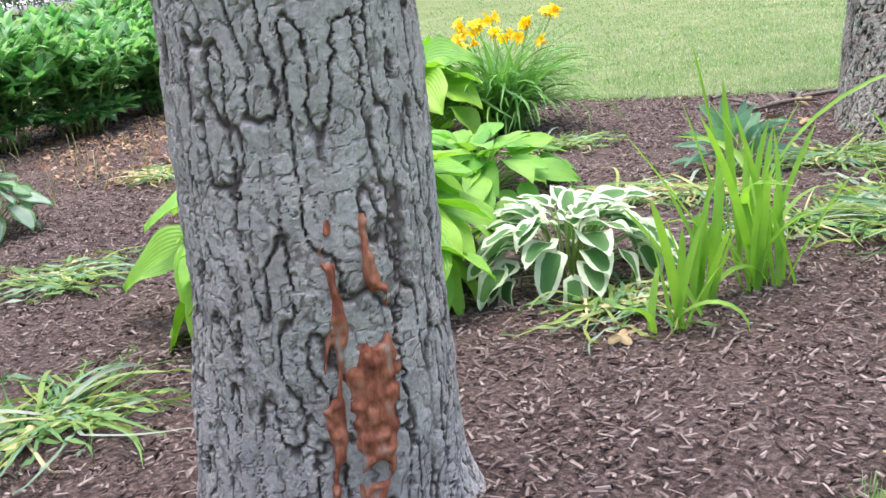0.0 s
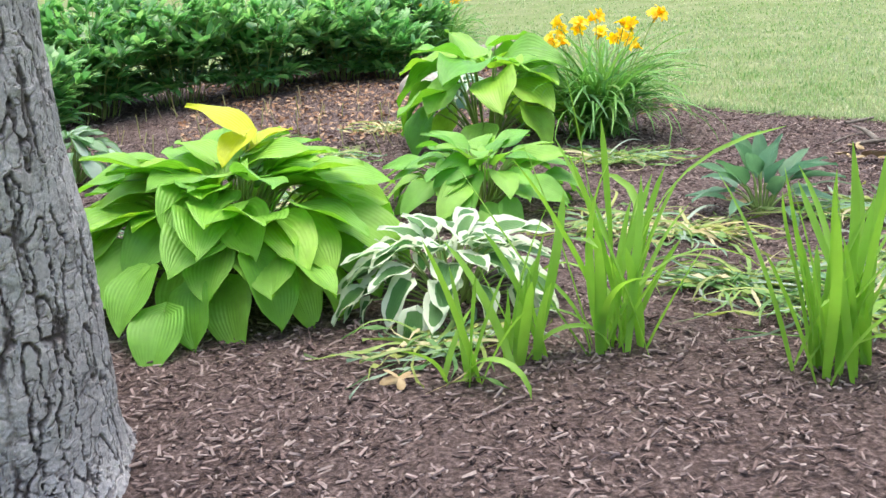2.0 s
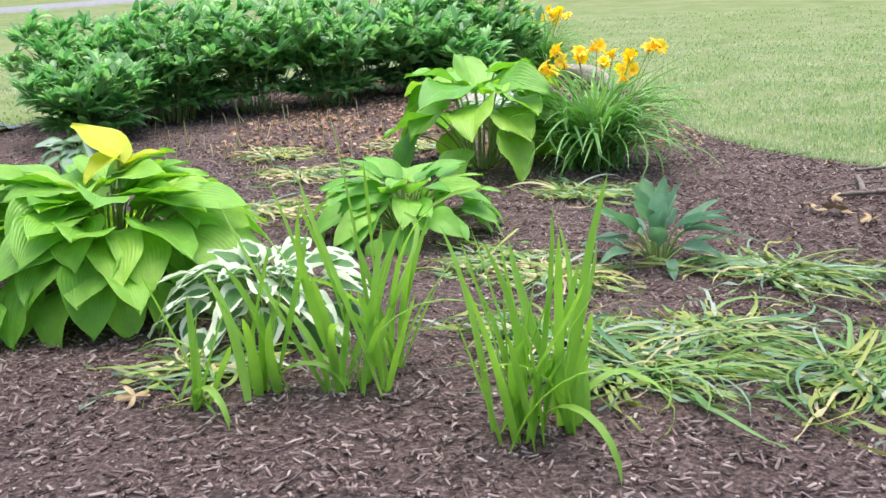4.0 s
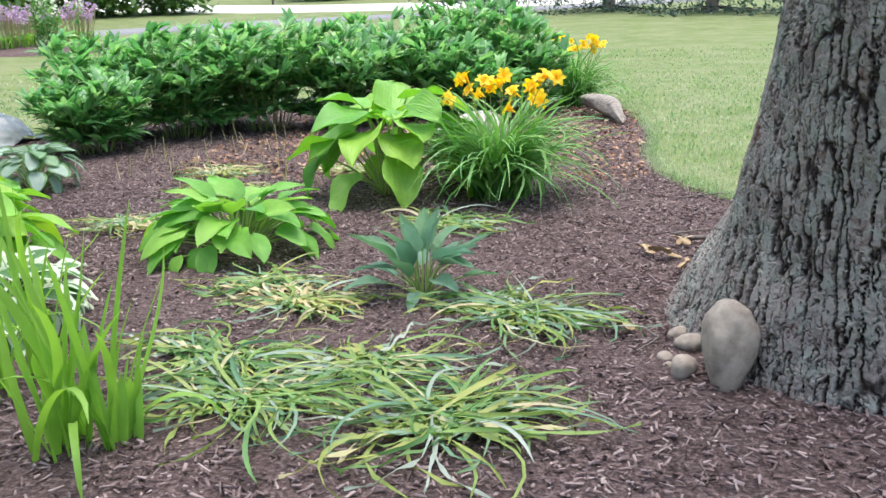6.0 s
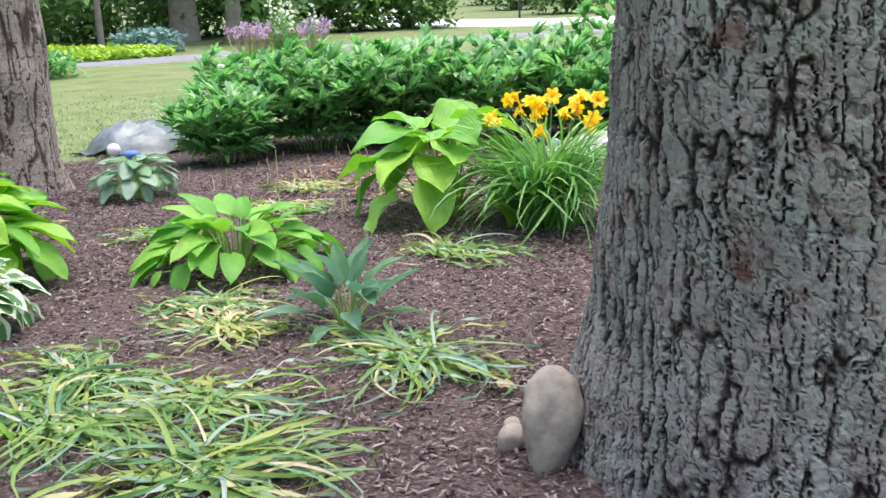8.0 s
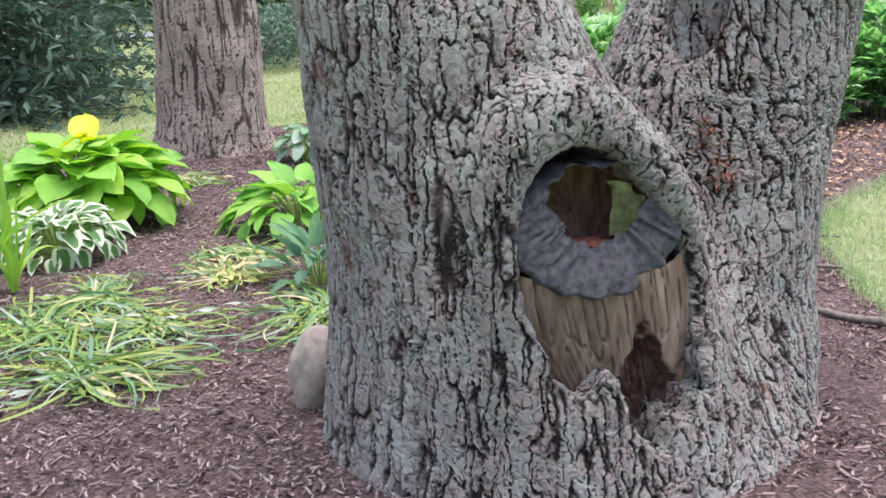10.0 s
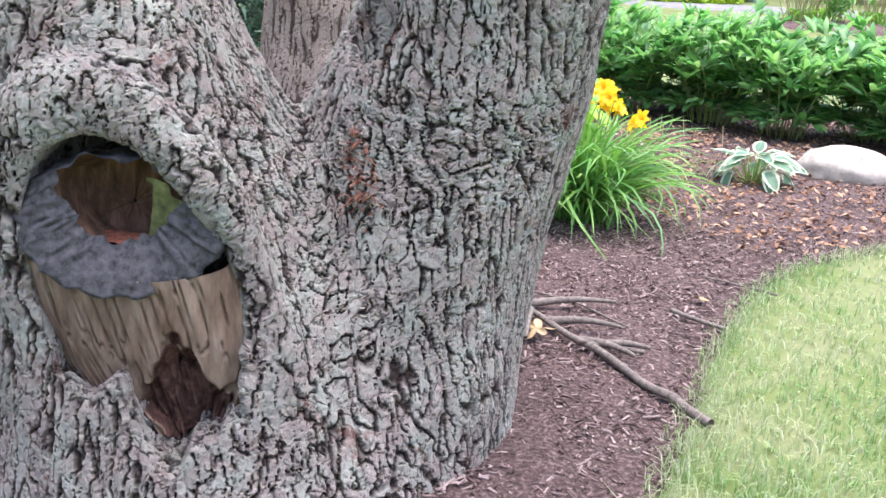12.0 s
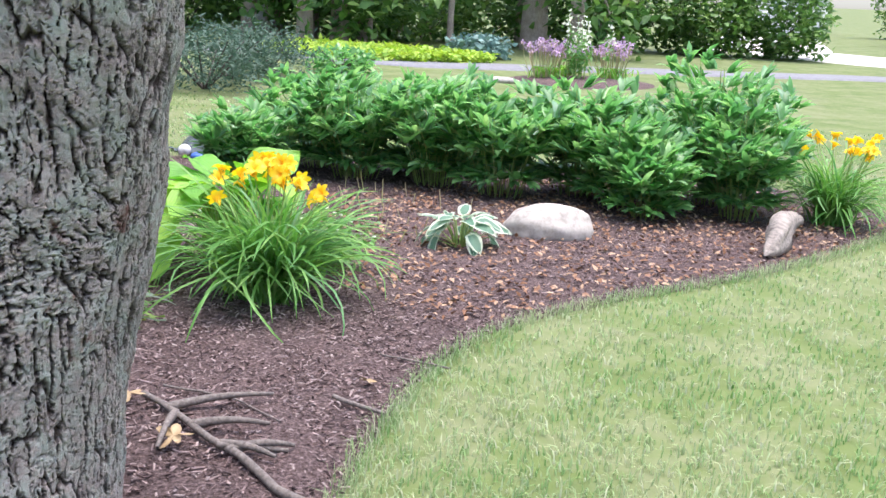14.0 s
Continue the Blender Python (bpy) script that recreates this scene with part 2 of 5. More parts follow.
def rough_mat(name, stops, scale=8.0, rough=0.85, bumpd=0.01, detail=8, stretch=None, spec=0.3, strength=0.5, island=0.0):
    m, n, l, b = material(name, rough, spec=spec)
    co = n.new("ShaderNodeTexCoord").outputs["Object"]
    if stretch:
        mp = n.new("ShaderNodeMapping")
        mp.inputs["Scale"].default_value = stretch
        l.new(co, mp.inputs[0])
        co = mp.outputs[0]
    nz = noise_tex(n, l, scale, detail, co, 0.65)
    fac = nz.outputs[0]
    if island:
        g = n.new("ShaderNodeNewGeometry").outputs["Random Per Island"]
        ad = n.new("ShaderNodeMath"); ad.operation = "MULTIPLY_ADD"; ad.inputs[1].default_value = island
        l.new(g, ad.inputs[0])
        l.new(fac, ad.inputs[2])
        sb = n.new("ShaderNodeMath"); sb.operation = "SUBTRACT"; sb.inputs[1].default_value = island * 0.5
        l.new(ad.outputs[0], sb.inputs[0])
        fac = sb.outputs[0]
    r = ramp(n, stops)
    l.new(fac, r.inputs[0])
    l.new(r.outputs[0], b.inputs["Base Color"])
    bump(n, l, b, nz.outputs[0], strength, bumpd)
    return m


MULCH = rough_mat("mulch", [(0.32, (0.03, 0.018, 0.015)), (0.5, (0.11, 0.073, 0.066)), (0.68, (0.26, 0.19, 0.175))], 60, 0.9, 0.03, 8, strength=0.9)
CHIP = rough_mat("mulch_chip", [(0.1, (0.035, 0.022, 0.019)), (0.42, (0.15, 0.102, 0.093)), (0.72, (0.29, 0.217, 0.20)), (0.95, (0.42, 0.34, 0.305))], 30, 0.85, 0.003, 4, island=0.75)
SOIL = rough_mat("lawn_soil", [(0.3, (0.093, 0.133, 0.035)), (0.5, (0.127, 0.170, 0.050)), (0.7, (0.171, 0.197, 0.084))], 1.3, 0.95, 0.02, 10)
BLADE = plant_mat("lawn_blade", [(0.14, 0.26, 0.08), (0.205, 0.33, 0.125), (0.29, 0.39, 0.19), (0.45, 0.46, 0.33)], 0.6, 0.35, scale=5, spec=0.2)


def patchy_grass(m, scale, dry, amount):
    """Worn, straw-coloured patches among the blades."""
    n, l = m.node_tree.nodes, m.node_tree.links
    co = n.new("ShaderNodeTexCoord").outputs["Object"]
    a, b = noise_tex(n, l, scale, 6, co, 0.7), noise_tex(n, l, scale * 9, 3, co, 0.6)
    ad = n.new("ShaderNodeMath"); ad.operation = "MULTIPLY_ADD"
    ad.inputs[1].default_value = 0.45
    l.new(b.outputs[0], ad.inputs[0])
    l.new(a.outputs[0], ad.inputs[2])
    r = ramp(n, [(0.66, (0, 0, 0)), (0.86, (amount, amount, amount))])
    l.new(ad.outputs[0], r.inputs[0])
    sock = [lk.from_socket for lk in n["Principled BSDF"].inputs["Base Color"].links][0]
    users = [lk.to_socket for lk in sock.links]
    col = mixc(n, l, r.outputs[0], sock, dry)
    for u in users:
        l.new(col, u)


patchy_grass(BLADE, 1.1, (0.50, 0.50, 0.33), 0.5)
patchy_grass(SOIL, 1.1, (0.24, 0.24, 0.14), 0.5)
HOSTA_GREEN = hosta_mat("hosta_green", [(0.159, 0.379, 0.048), (0.243, 0.491, 0.066), (0.337, 0.558, 0.072), (0.187, 0.424, 0.072)])
HOSTA_LIME = hosta_mat("hosta_lime", [(0.50, 0.56, 0.03), (0.58, 0.60, 0.04)])
HOSTA_MID = hosta_mat("hosta_mid", [(0.130, 0.353, 0.048), (0.208, 0.460, 0.072), (0.286, 0.513, 0.084)])
HOSTA_WHITE = hosta_mat("hosta_white", [(0.08, 0.20, 0.06), (0.13, 0.27, 0.08)], (0.72, 0.78, 0.60), 0.58)
HOSTA_BLUE = hosta_mat("hosta_blue", [(0.10, 0.22, 0.13), (0.16, 0.29, 0.19), (0.13, 0.27, 0.12)])
HOSTA_PALE = hosta_mat("hosta_pale", [(0.14, 0.27, 0.17), (0.20, 0.33, 0.22)], (0.62, 0.68, 0.52), 0.62)
SILVER_LEAF = hosta_mat("silver_leaf", [(0.26, 0.38, 0.27), (0.40, 0.50, 0.40), (0.20, 0.36, 0.16)], (0.14, 0.28, 0.10), 0.75)
STEM = plant_mat("stem", [(0.25, 0.38, 0.10), (0.33, 0.42, 0.14)], 0.5, 0.15)
IRIS = plant_mat("sword_leaf", [(0.108, 0.312, 0.034), (0.182, 0.397, 0.057), (0.281, 0.473, 0.081), (0.132, 0.321, 0.081)], 0.45, 0.4, scale=6)
LILYLEAF = plant_mat("lily_leaf", [(0.094, 0.259, 0.051), (0.150, 0.342, 0.076), (0.225, 0.414, 0.101), (0.122, 0.290, 0.113)], 0.4, 0.3, scale=6)
FLATLEAF = plant_mat("flattened_leaf", [(0.095, 0.22, 0.07), (0.16, 0.30, 0.085), (0.23, 0.335, 0.08), (0.34, 0.37, 0.10), (0.135, 0.27, 0.15), (0.39, 0.44, 0.36)], 0.5, 0.25, scale=5)
STRAWLEAF = plant_mat("straw_leaf", [(0.468, 0.383, 0.180), (0.527, 0.468, 0.297), (0.374, 0.383, 0.135)], 0.6, 0.2)
PEONY = plant_mat("peony_leaf", [(0.095, 0.25, 0.08), (0.135, 0.33, 0.10), (0.19, 0.41, 0.13), (0.31, 0.52, 0.18), (0.14, 0.30, 0.17)], 0.26, 0.4, scale=12, spec=0.5)
PETAL = plant_mat("yellow_petal", [(0.88, 0.60, 0.02), (0.92, 0.72, 0.04), (0.88, 0.48, 0.02)], 0.5, 0.35)
WHITE_PETAL = plant_mat("white_petal", [(0.8, 0.8, 0.72), (0.75, 0.78, 0.6)], 0.5, 0.3)
PURPLE = plant_mat("purple_petal", [(0.45, 0.28, 0.50), (0.58, 0.42, 0.60), (0.62, 0.5, 0.5)], 0.6, 0.3)
NEEDLE = plant_mat("conifer_needle", [(0.050, 0.099, 0.066), (0.072, 0.132, 0.088), (0.105, 0.171, 0.121), (0.039, 0.077, 0.044)], 0.6, 0.2, scale=2)
WOODLEAF = plant_mat("woodland_leaf", [(0.05, 0.12, 0.03), (0.08, 0.18, 0.04), (0.13, 0.25, 0.06), (0.20, 0.32, 0.08)], 0.5, 0.3, scale=2)
COVERLEAF = plant_mat("cover_leaf", [(0.30, 0.46, 0.06), (0.40, 0.52, 0.08), (0.22, 0.40, 0.06)], 0.5, 0.3, scale=2)
BLUELEAF = plant_mat("blue_leaf", [(0.14, 0.25, 0.22), (0.20, 0.32, 0.28)], 0.5, 0.2, scale=2)
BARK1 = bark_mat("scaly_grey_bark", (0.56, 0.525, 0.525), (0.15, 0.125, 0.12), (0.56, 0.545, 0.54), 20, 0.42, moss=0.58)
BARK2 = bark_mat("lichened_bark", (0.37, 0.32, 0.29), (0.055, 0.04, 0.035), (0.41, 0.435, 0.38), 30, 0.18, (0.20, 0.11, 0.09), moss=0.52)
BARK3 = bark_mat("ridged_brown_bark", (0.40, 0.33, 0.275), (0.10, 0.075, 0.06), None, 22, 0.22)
RESIN = rough_mat("red_resin", [(0.3, (0.09, 0.035, 0.028)), (0.45, (0.25, 0.075, 0.045)), (0.57, (0.40, 0.15, 0.09)), (0.68, (0.34, 0.27, 0.25))], 34, 0.75, 0.012, stretch=(1, 1, 0.4))
WOUND = rough_mat("bare_wood", [(0.28, (0.042, 0.025, 0.017)), (0.45, (0.181, 0.120, 0.084)), (0.62, (0.297, 0.216, 0.160)), (0.8, (0.455, 0.376, 0.319))], 16, 0.8, 0.012, stretch=(0.950, 0.950, 0.210))
ROT = rough_mat("rotten_wood", [(0.3, (0.03, 0.016, 0.013)), (0.5, (0.115, 0.055, 0.042)), (0.7, (0.21, 0.12, 0.09))], 34, 0.9, 0.02, strength=0.8)
SEAL = rough_mat("grey_sealed_rim", [(0.32, (0.02, 0.02, 0.021)), (0.5, (0.072, 0.07, 0.076)), (0.75, (0.125, 0.122, 0.13))], 42, 0.75, 0.010, strength=0.7)
HOLLOW = rough_mat("hollow_wood", [(0.3, (0.03, 0.02, 0.015)), (0.5, (0.12, 0.065, 0.04)), (0.75, (0.28, 0.16, 0.10))], 14, 0.85, 0.01, stretch=(2, 2, 0.4))
MOSS = rough_mat("green_mould", [(0.3, (0.06, 0.07, 0.025)), (0.6, (0.18, 0.19, 0.075)), (0.8, (0.28, 0.28, 0.13))], 30, 0.9, 0.006)
DEBRIS = rough_mat("red_needle_litter", [(0.3, (0.09, 0.03, 0.02)), (0.55, (0.28, 0.10, 0.06)), (0.8, (0.42, 0.2, 0.12))], 60, 0.9, 0.02)
STONE = rough_mat("tan_field_stone", [(0.25, (0.20, 0.165, 0.13)), (0.5, (0.33, 0.28, 0.225)), (0.75, (0.44, 0.39, 0.32))], 22, 0.85, 0.006, 10)
BOULDER = rough_mat("pale_boulder", [(0.25, (0.22, 0.20, 0.17)), (0.5, (0.42, 0.385, 0.33)), (0.75, (0.56, 0.52, 0.46))], 12, 0.85, 0.01, 10)
DRIFT = rough_mat("weathered_log", [(0.3, (0.12, 0.10, 0.085)), (0.5, (0.30, 0.26, 0.22)), (0.75, (0.46, 0.41, 0.35))], 20, 0.9, 0.012, stretch=(0.3, 1.5, 1.5))
TWIG = rough_mat("twig_bark", [(0.3, (0.09, 0.075, 0.065)), (0.6, (0.22, 0.19, 0.165)), (0.8, (0.33, 0.31, 0.28))], 60, 0.9, 0.003)
DEADLEAF = rough_mat("dead_leaf", [(0.3, (0.285, 0.187, 0.088)), (0.6, (0.435, 0.331, 0.190)), (0.8, (0.510, 0.418, 0.272))], 25, 0.8, 0.003)
LITTER = rough_mat("leaf_litter", [(0.15, (0.14, 0.065, 0.03)), (0.5, (0.28, 0.15, 0.085)), (0.9, (0.48, 0.34, 0.22))], 25, 0.8, 0.003, island=0.7)
ASPHALT = rough_mat("driveway_asphalt", [(0.3, (0.17, 0.17, 0.18)), (0.7, (0.25, 0.25, 0.26))], 6, 0.9, 0.005)
GRAVEL = rough_mat("pale_road", [(0.3, (0.60, 0.57, 0.50)), (0.7, (0.74, 0.71, 0.65))], 4, 0.9, 0.005)
TARP = rough_mat("grey_plastic_sheet", [(0.3, (0.080, 0.099, 0.099)), (0.6, (0.180, 0.208, 0.208)), (0.8, (0.275, 0.302, 0.302))], 5, 0.25, 0.05, spec=0.6)
WHITE = rough_mat("white_paint", [(0.3, (0.72, 0.72, 0.70)), (0.7, (0.82, 0.82, 0.8))], 6, 0.5, 0.002)
BLUE = rough_mat("blue_plastic", [(0.3, (0.05, 0.12, 0.42)), (0.7, (0.09, 0.2, 0.55))], 6, 0.4, 0.002)
DARKPOST = rough_mat("dark_post", [(0.3, (0.05, 0.04, 0.035)), (0.7, (0.12, 0.1, 0.09))], 12, 0.8, 0.004)

# ---- ground ----
EDGE = [(-4.7, 1.75), (-3.2, 1.9), (-1.7, 2.0), (-0.5, 1.8), (0.8, 1.6), (2.2, 1.7), (3.2, 2.3), (3.75, 3.2), (3.75, 4.1), (3.38, 4.88), (2.85, 5.55),
        (2.37, 6.08), (1.77, 6.95), (1.52, 7.75), (1.46, 8.7), (1.5, 9.7), (1.42, 11.0), (1.25, 12.2), (0.95, 13.3), (0.2, 14.2), (-1.0, 14.3), (-2.4, 13.4),
        (-3.6, 12.0), (-4.7, 10.4), (-5.4, 8.9), (-5.7, 7.3), (-5.5, 5.6), (-5.1, 3.6)]


def smooth_loop(pts, n=8):
    p = np.array(pts, float)
    a, b, c, d = np.roll(p, 1, 0), p, np.roll(p, -1, 0), np.roll(p, -2, 0)
    t = (np.arange(n) / n)[None, :, None]
    a, b, c, d = (q[:, None, :] for q in (a, b, c, d))
    return (0.5 * (2 * b + (c - a) * t + (2 * a - 5 * b + 4 * c - d) * t ** 2 + (3 * b - a - 3 * c + d) * t ** 3)).reshape(-1, 2)


LOOP = smooth_loop(EDGE, 10)


def inside(x, y, loop=LOOP):
    x, y = np.asarray(x, float), np.asarray(y, float)
    r = np.zeros(x.shape, bool)
    for (x0, y0), (x1, y1) in zip(loop, np.roll(loop, -1, 0)):
        r ^= ((y0 > y) != (y1 > y)) & (x < (x1 - x0) * (y - y0) / (y1 - y0 + 1e-12) + x0)
    return r


def edge_distance(x, y, loop=LOOP):
    d = np.full(np.shape(x), 1e9)
    for q in loop:
        d = np.minimum(d, np.hypot(x - q[0], y - q[1]))
    return d


def axis_lines():
    near = np.arange(-8, 18.01, 0.35)
    far = 18 * 1.22 ** np.arange(1, 27)
    return np.concatenate([-(far[::-1] - 10), near, far])


def build_ground():
    gx, gy = axis_lines() - 3, axis_lines()
    X, Y = np.meshgrid(gx, gy)
    Z = ground_z(X, Y)
    bed = inside(X, Y)
    Z = np.where(bed, Z - 0.03, Z)
    ob = new("ground", make_mesh("ground", np.stack([X, Y, Z], -1).reshape(-1, 3), grid_faces(len(gx), len(gy)), SOIL))
    tagged(ob, "mown green lawn with a few pale patches", "lawn", kind="structure")


def build_bed():
    n = len(LOOP)
    mid = np.array([-1.2, 7.2])
    rings = np.concatenate([1 - np.linspace(0, 0.04, 4), np.linspace(0.94, 0.03, 60)])
    V = []
    for k, s in enumerate(rings):
        p = mid + (LOOP - mid) * s
        w = np.stack([p[:, 0] * 7, p[:, 1] * 7, 0 * p[:, 0]], 1)
        z = 0.022 * (vnoise(w, 3) - 0.5) + 0.02 * (vnoise(w * 0.35, 4) - 0.5) + 0.012
        if k == 0:
            z = z * 0 - 0.06
        V.append(np.column_stack([p, z]))
    ob = new("mulch_bed", make_mesh("mulch_bed", np.concatenate(V), grid_faces(n, len(rings), True), MULCH))
    tagged(ob, "planting bed covered in brown shredded bark mulch", "mulch", kind="structure")
    # chips
    cnt = 165000
    x, y = rs.uniform(-5.6, 3.8, cnt), rs.uniform(1.6, 14, cnt)
    keep = inside(x, y) & (rs.rand(cnt) < np.where(y < 8, 1.0, 0.45))
    x, y = x[keep], y[keep]
    m = len(x)
    L, W, T = rs.uniform(0.010, 0.05, m) * rs.uniform(0.5, 1.2, m), rs.uniform(0.004, 0.013, m), rs.uniform(0.002, 0.006, m)
    a, tilt, roll = rs.uniform(0, 6.283, m), rs.normal(0, 0.3, m), rs.normal(0, 0.5, m)
    box = np.array([(-1, -1, -1), (1, -0.6, -1), (1, 0.7, -1), (-1, 1, -1), (-0.95, -0.7, 1), (0.9, -0.5, 1), (0.85, 0.5, 1), (-0.9, 0.8, 1)], float) * 0.5
    f = np.array([(4, 5, 6, 7), (0, 1, 5, 4), (2, 3, 7, 6)])
    v = box[None] * np.stack([L, W, T], 1)[:, None]
    y2 = v[..., 1] * np.cos(roll)[:, None] - v[..., 2] * np.sin(roll)[:, None]
    z2 = v[..., 1] * np.sin(roll)[:, None] + v[..., 2] * np.cos(roll)[:, None]
    x3 = v[..., 0] * np.cos(tilt)[:, None] - z2 * np.sin(tilt)[:, None]
    z3 = v[..., 0] * np.sin(tilt)[:, None] + z2 * np.cos(tilt)[:, None]
    xx = x3 * np.cos(a)[:, None] - y2 * np.sin(a)[:, None] + x[:, None]
    yy = x3 * np.sin(a)[:, None] + y2 * np.cos(a)[:, None] + y[:, None]
    zz = z3 + rs.uniform(0.012, 0.026, m)[:, None]
    F = (f[None] + (np.arange(m) * 8)[:, None, None]).reshape(-1, 4)
    ob = new("mulch_chips", make_mesh("mulch_chips", np.stack([xx, yy, zz], -1).reshape(-1, 3), F, CHIP, False))
    tagged(ob, "loose brown shredded bark chips over the bed", "mulch", kind="stuff")


def build_lawn():
    P, HT, WD = [], [], []
    c = 320000
    rad = 0.5 * (20 / 0.5) ** (rs.rand(c) ** 0.8)
    th = rs.uniform(0, 6.283, c)
    for cx, cy, part_ in ((4.6, 4.6, slice(0, 260000)), (-2.0, 1.2, slice(260000, c))):
        x, y = cx + rad[part_] * np.cos(th[part_]), cy + rad[part_] * np.sin(th[part_])
        keep = ~inside(x, y)
        x, y, r_ = x[keep], y[keep], rad[part_][keep]
        P.append(np.stack([x, y, ground_z(x, y)], 1))
        HT.append(0.045 * rs.uniform(0.5, 1.25, len(x)))
        WD.append(0.0036 + 0.0013 * r_)
    for k in range(0, len(LOOP)):
        p, q = LOOP[k], LOOP[(k + 1) % len(LOOP)]
        c = int(np.hypot(*(q - p)) * (420 if 0 < p[0] < 4 else 120))
        t = rs.rand(c)[:, None]
        xy = p + (q - p) * t + rs.normal(0, 0.035, (c, 2))
        P.append(np.column_stack([xy, np.zeros(c)]))
        HT.append(rs.uniform(0.04, 0.095, c))
        WD.append(np.full(c, 0.004))
    P, h, w = np.concatenate(P), np.concatenate(HT), np.concatenate(WD)
    m = len(P)
    a, lean = rs.uniform(0, 6.283, m), np.abs(rs.normal(0.6, 0.45, m))
    d = np.stack([np.cos(a), np.sin(a), 0 * a], 1)
    s = np.stack([-np.sin(a), np.cos(a), 0 * a], 1) * (w / 2)[:, None]
    up = np.array([0, 0, 1.0])
    midp = P + d * (h * 0.25 * lean)[:, None] + up * (h * 0.55)[:, None]
    tip = P + d * (h * lean)[:, None] + up * (h * np.clip(1 - 0.3 * lean, 0.3, 1))[:, None]
    V = np.stack([P - s, P + s, midp + s * 0.8, midp - s * 0.8, tip], 1).reshape(-1, 3)
    b = np.arange(m)[:, None] * 5
    F = np.concatenate([b + np.array([[0, 1, 2]]), b + np.array([[0, 2, 3]]), b + np.array([[3, 2, 4]])], 0)
    ob = new("lawn_grass", make_mesh("lawn_grass", V, F, BLADE))
    tagged(ob, "short green grass blades with dry tips", "grass", kind="stuff")


build_ground()
build_bed()
build_lawn()


def ribbon(name, pts, width, mat, label, category, lift=0.02, sub=8):
    p = np.array(pts, float)
    t = np.linspace(0, len(p) - 1, (len(p) - 1) * sub + 1)
    x, y = np.interp(t, np.arange(len(p)), p[:, 0]), np.interp(t, np.arange(len(p)), p[:, 1])
    g = np.gradient(np.stack([x, y], 1), axis=0)
    g /= np.linalg.norm(g, axis=1)[:, None]
    nrm = np.stack([-g[:, 1], g[:, 0]], 1)
    V = []
    for o in (-0.5, -0.45, -0.2, 0.2, 0.45, 0.5):
        q = np.stack([x, y], 1) + nrm * width * o
        z = ground_z(q[:, 0], q[:, 1]) + (lift if abs(o) < 0.5 else -0.08)
        V.append(np.column_stack([q, z]))
    ob = new(name, make_mesh(name, np.stack(V, 1).reshape(-1, 3), grid_faces(6, len(x)), mat))
    return tagged(ob, label, category, kind="structure")


ribbon("driveway", [(-40, 10), (-28, 17), (-20.5, 24), (-17.5, 31), (-13, 38), (-6, 44), (6, 52), (30, 60)], 2.6, ASPHALT, "grey asphalt drive curving through the lawn", "driveway", 0.05)
ribbon("road", [(-70, 120), (-40, 74), (-26, 52), (-17, 50), (-6, 52), (10, 62), (40, 80)], 8.0, GRAVEL, "pale sunlit road beyond the lawn", "road", 0.05, 16)


# ---- trees of the bed ----
def trunk(name, x, y, lx, ly, r0, flare, fh, taper, height, mat, bw, bt, amp, label, nu, nz, seed, lobes=5, parts=()):
    """A tapering trunk with root flare and plated bark in relief."""
    tree = thing(name, x, y, label, "tree", z=0.0)
    zs = np.concatenate([np.linspace(-0.12, 1.75, nz), np.linspace(1.85, height, 60)])
    th = np.linspace(0, 2 * np.pi, nu, endpoint=False)
    Z, T = np.meshgrid(zs, th, indexing="ij")
    zc = np.clip(Z, 0, None)
    R = r0 * (1 - taper * zc) + flare * np.exp(-zc / fh) * (1 + 0.35 * np.cos(lobes * T + seed) * np.exp(-zc / 0.35))
    P = np.stack([lx * Z + R * np.cos(T), ly * Z + R * np.sin(T), Z], -1).reshape(-1, 3)
    big = vnoise(P * 3.2 + seed, 21) - 0.5
    h, fur = bark_height(P + seed * 1.7, bw, bt, seed, 0.8 if mat is BARK1 else 0.1)
    nrm = np.stack([np.cos(T), np.sin(T), 0 * T], -1).reshape(-1, 3)
    P = P + nrm * (0.05 * big + amp * (h - 0.7))[:, None]
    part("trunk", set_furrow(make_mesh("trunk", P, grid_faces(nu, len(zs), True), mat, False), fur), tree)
    # limbs above the view, tapering into the crown
    s = Soup()
    top = np.array([lx * height, ly * height, height])
    rt = r0 * (1 - taper * height)
    for k in range(5):
        a = k * 2.4 + seed
        ln = rs.uniform(1.8, 2.8)
        t = np.linspace(0, 1, 9)[:, None]
        pth = top + np.array([0, 0, -0.25]) + np.array([np.cos(a) * ln, np.sin(a) * ln, 1.3 + 0.5 * k]) * t + rs.normal(0, 0.06, (9, 3)) * t
        s.add(*tube(pth, rt * 0.55 * (1 - 0.85 * t[:, 0]), 9))
    part("limb", s.mesh("limb", mat), tree)
    c = Soup()
    leaf_cloud(c, top + np.array([0, 0, 2.4]), (3.0, 3.0, 1.3), 500, 0.17, 0.6)
    part("crown", c.mesh("crown", WOODLEAF), tree)
    return tree


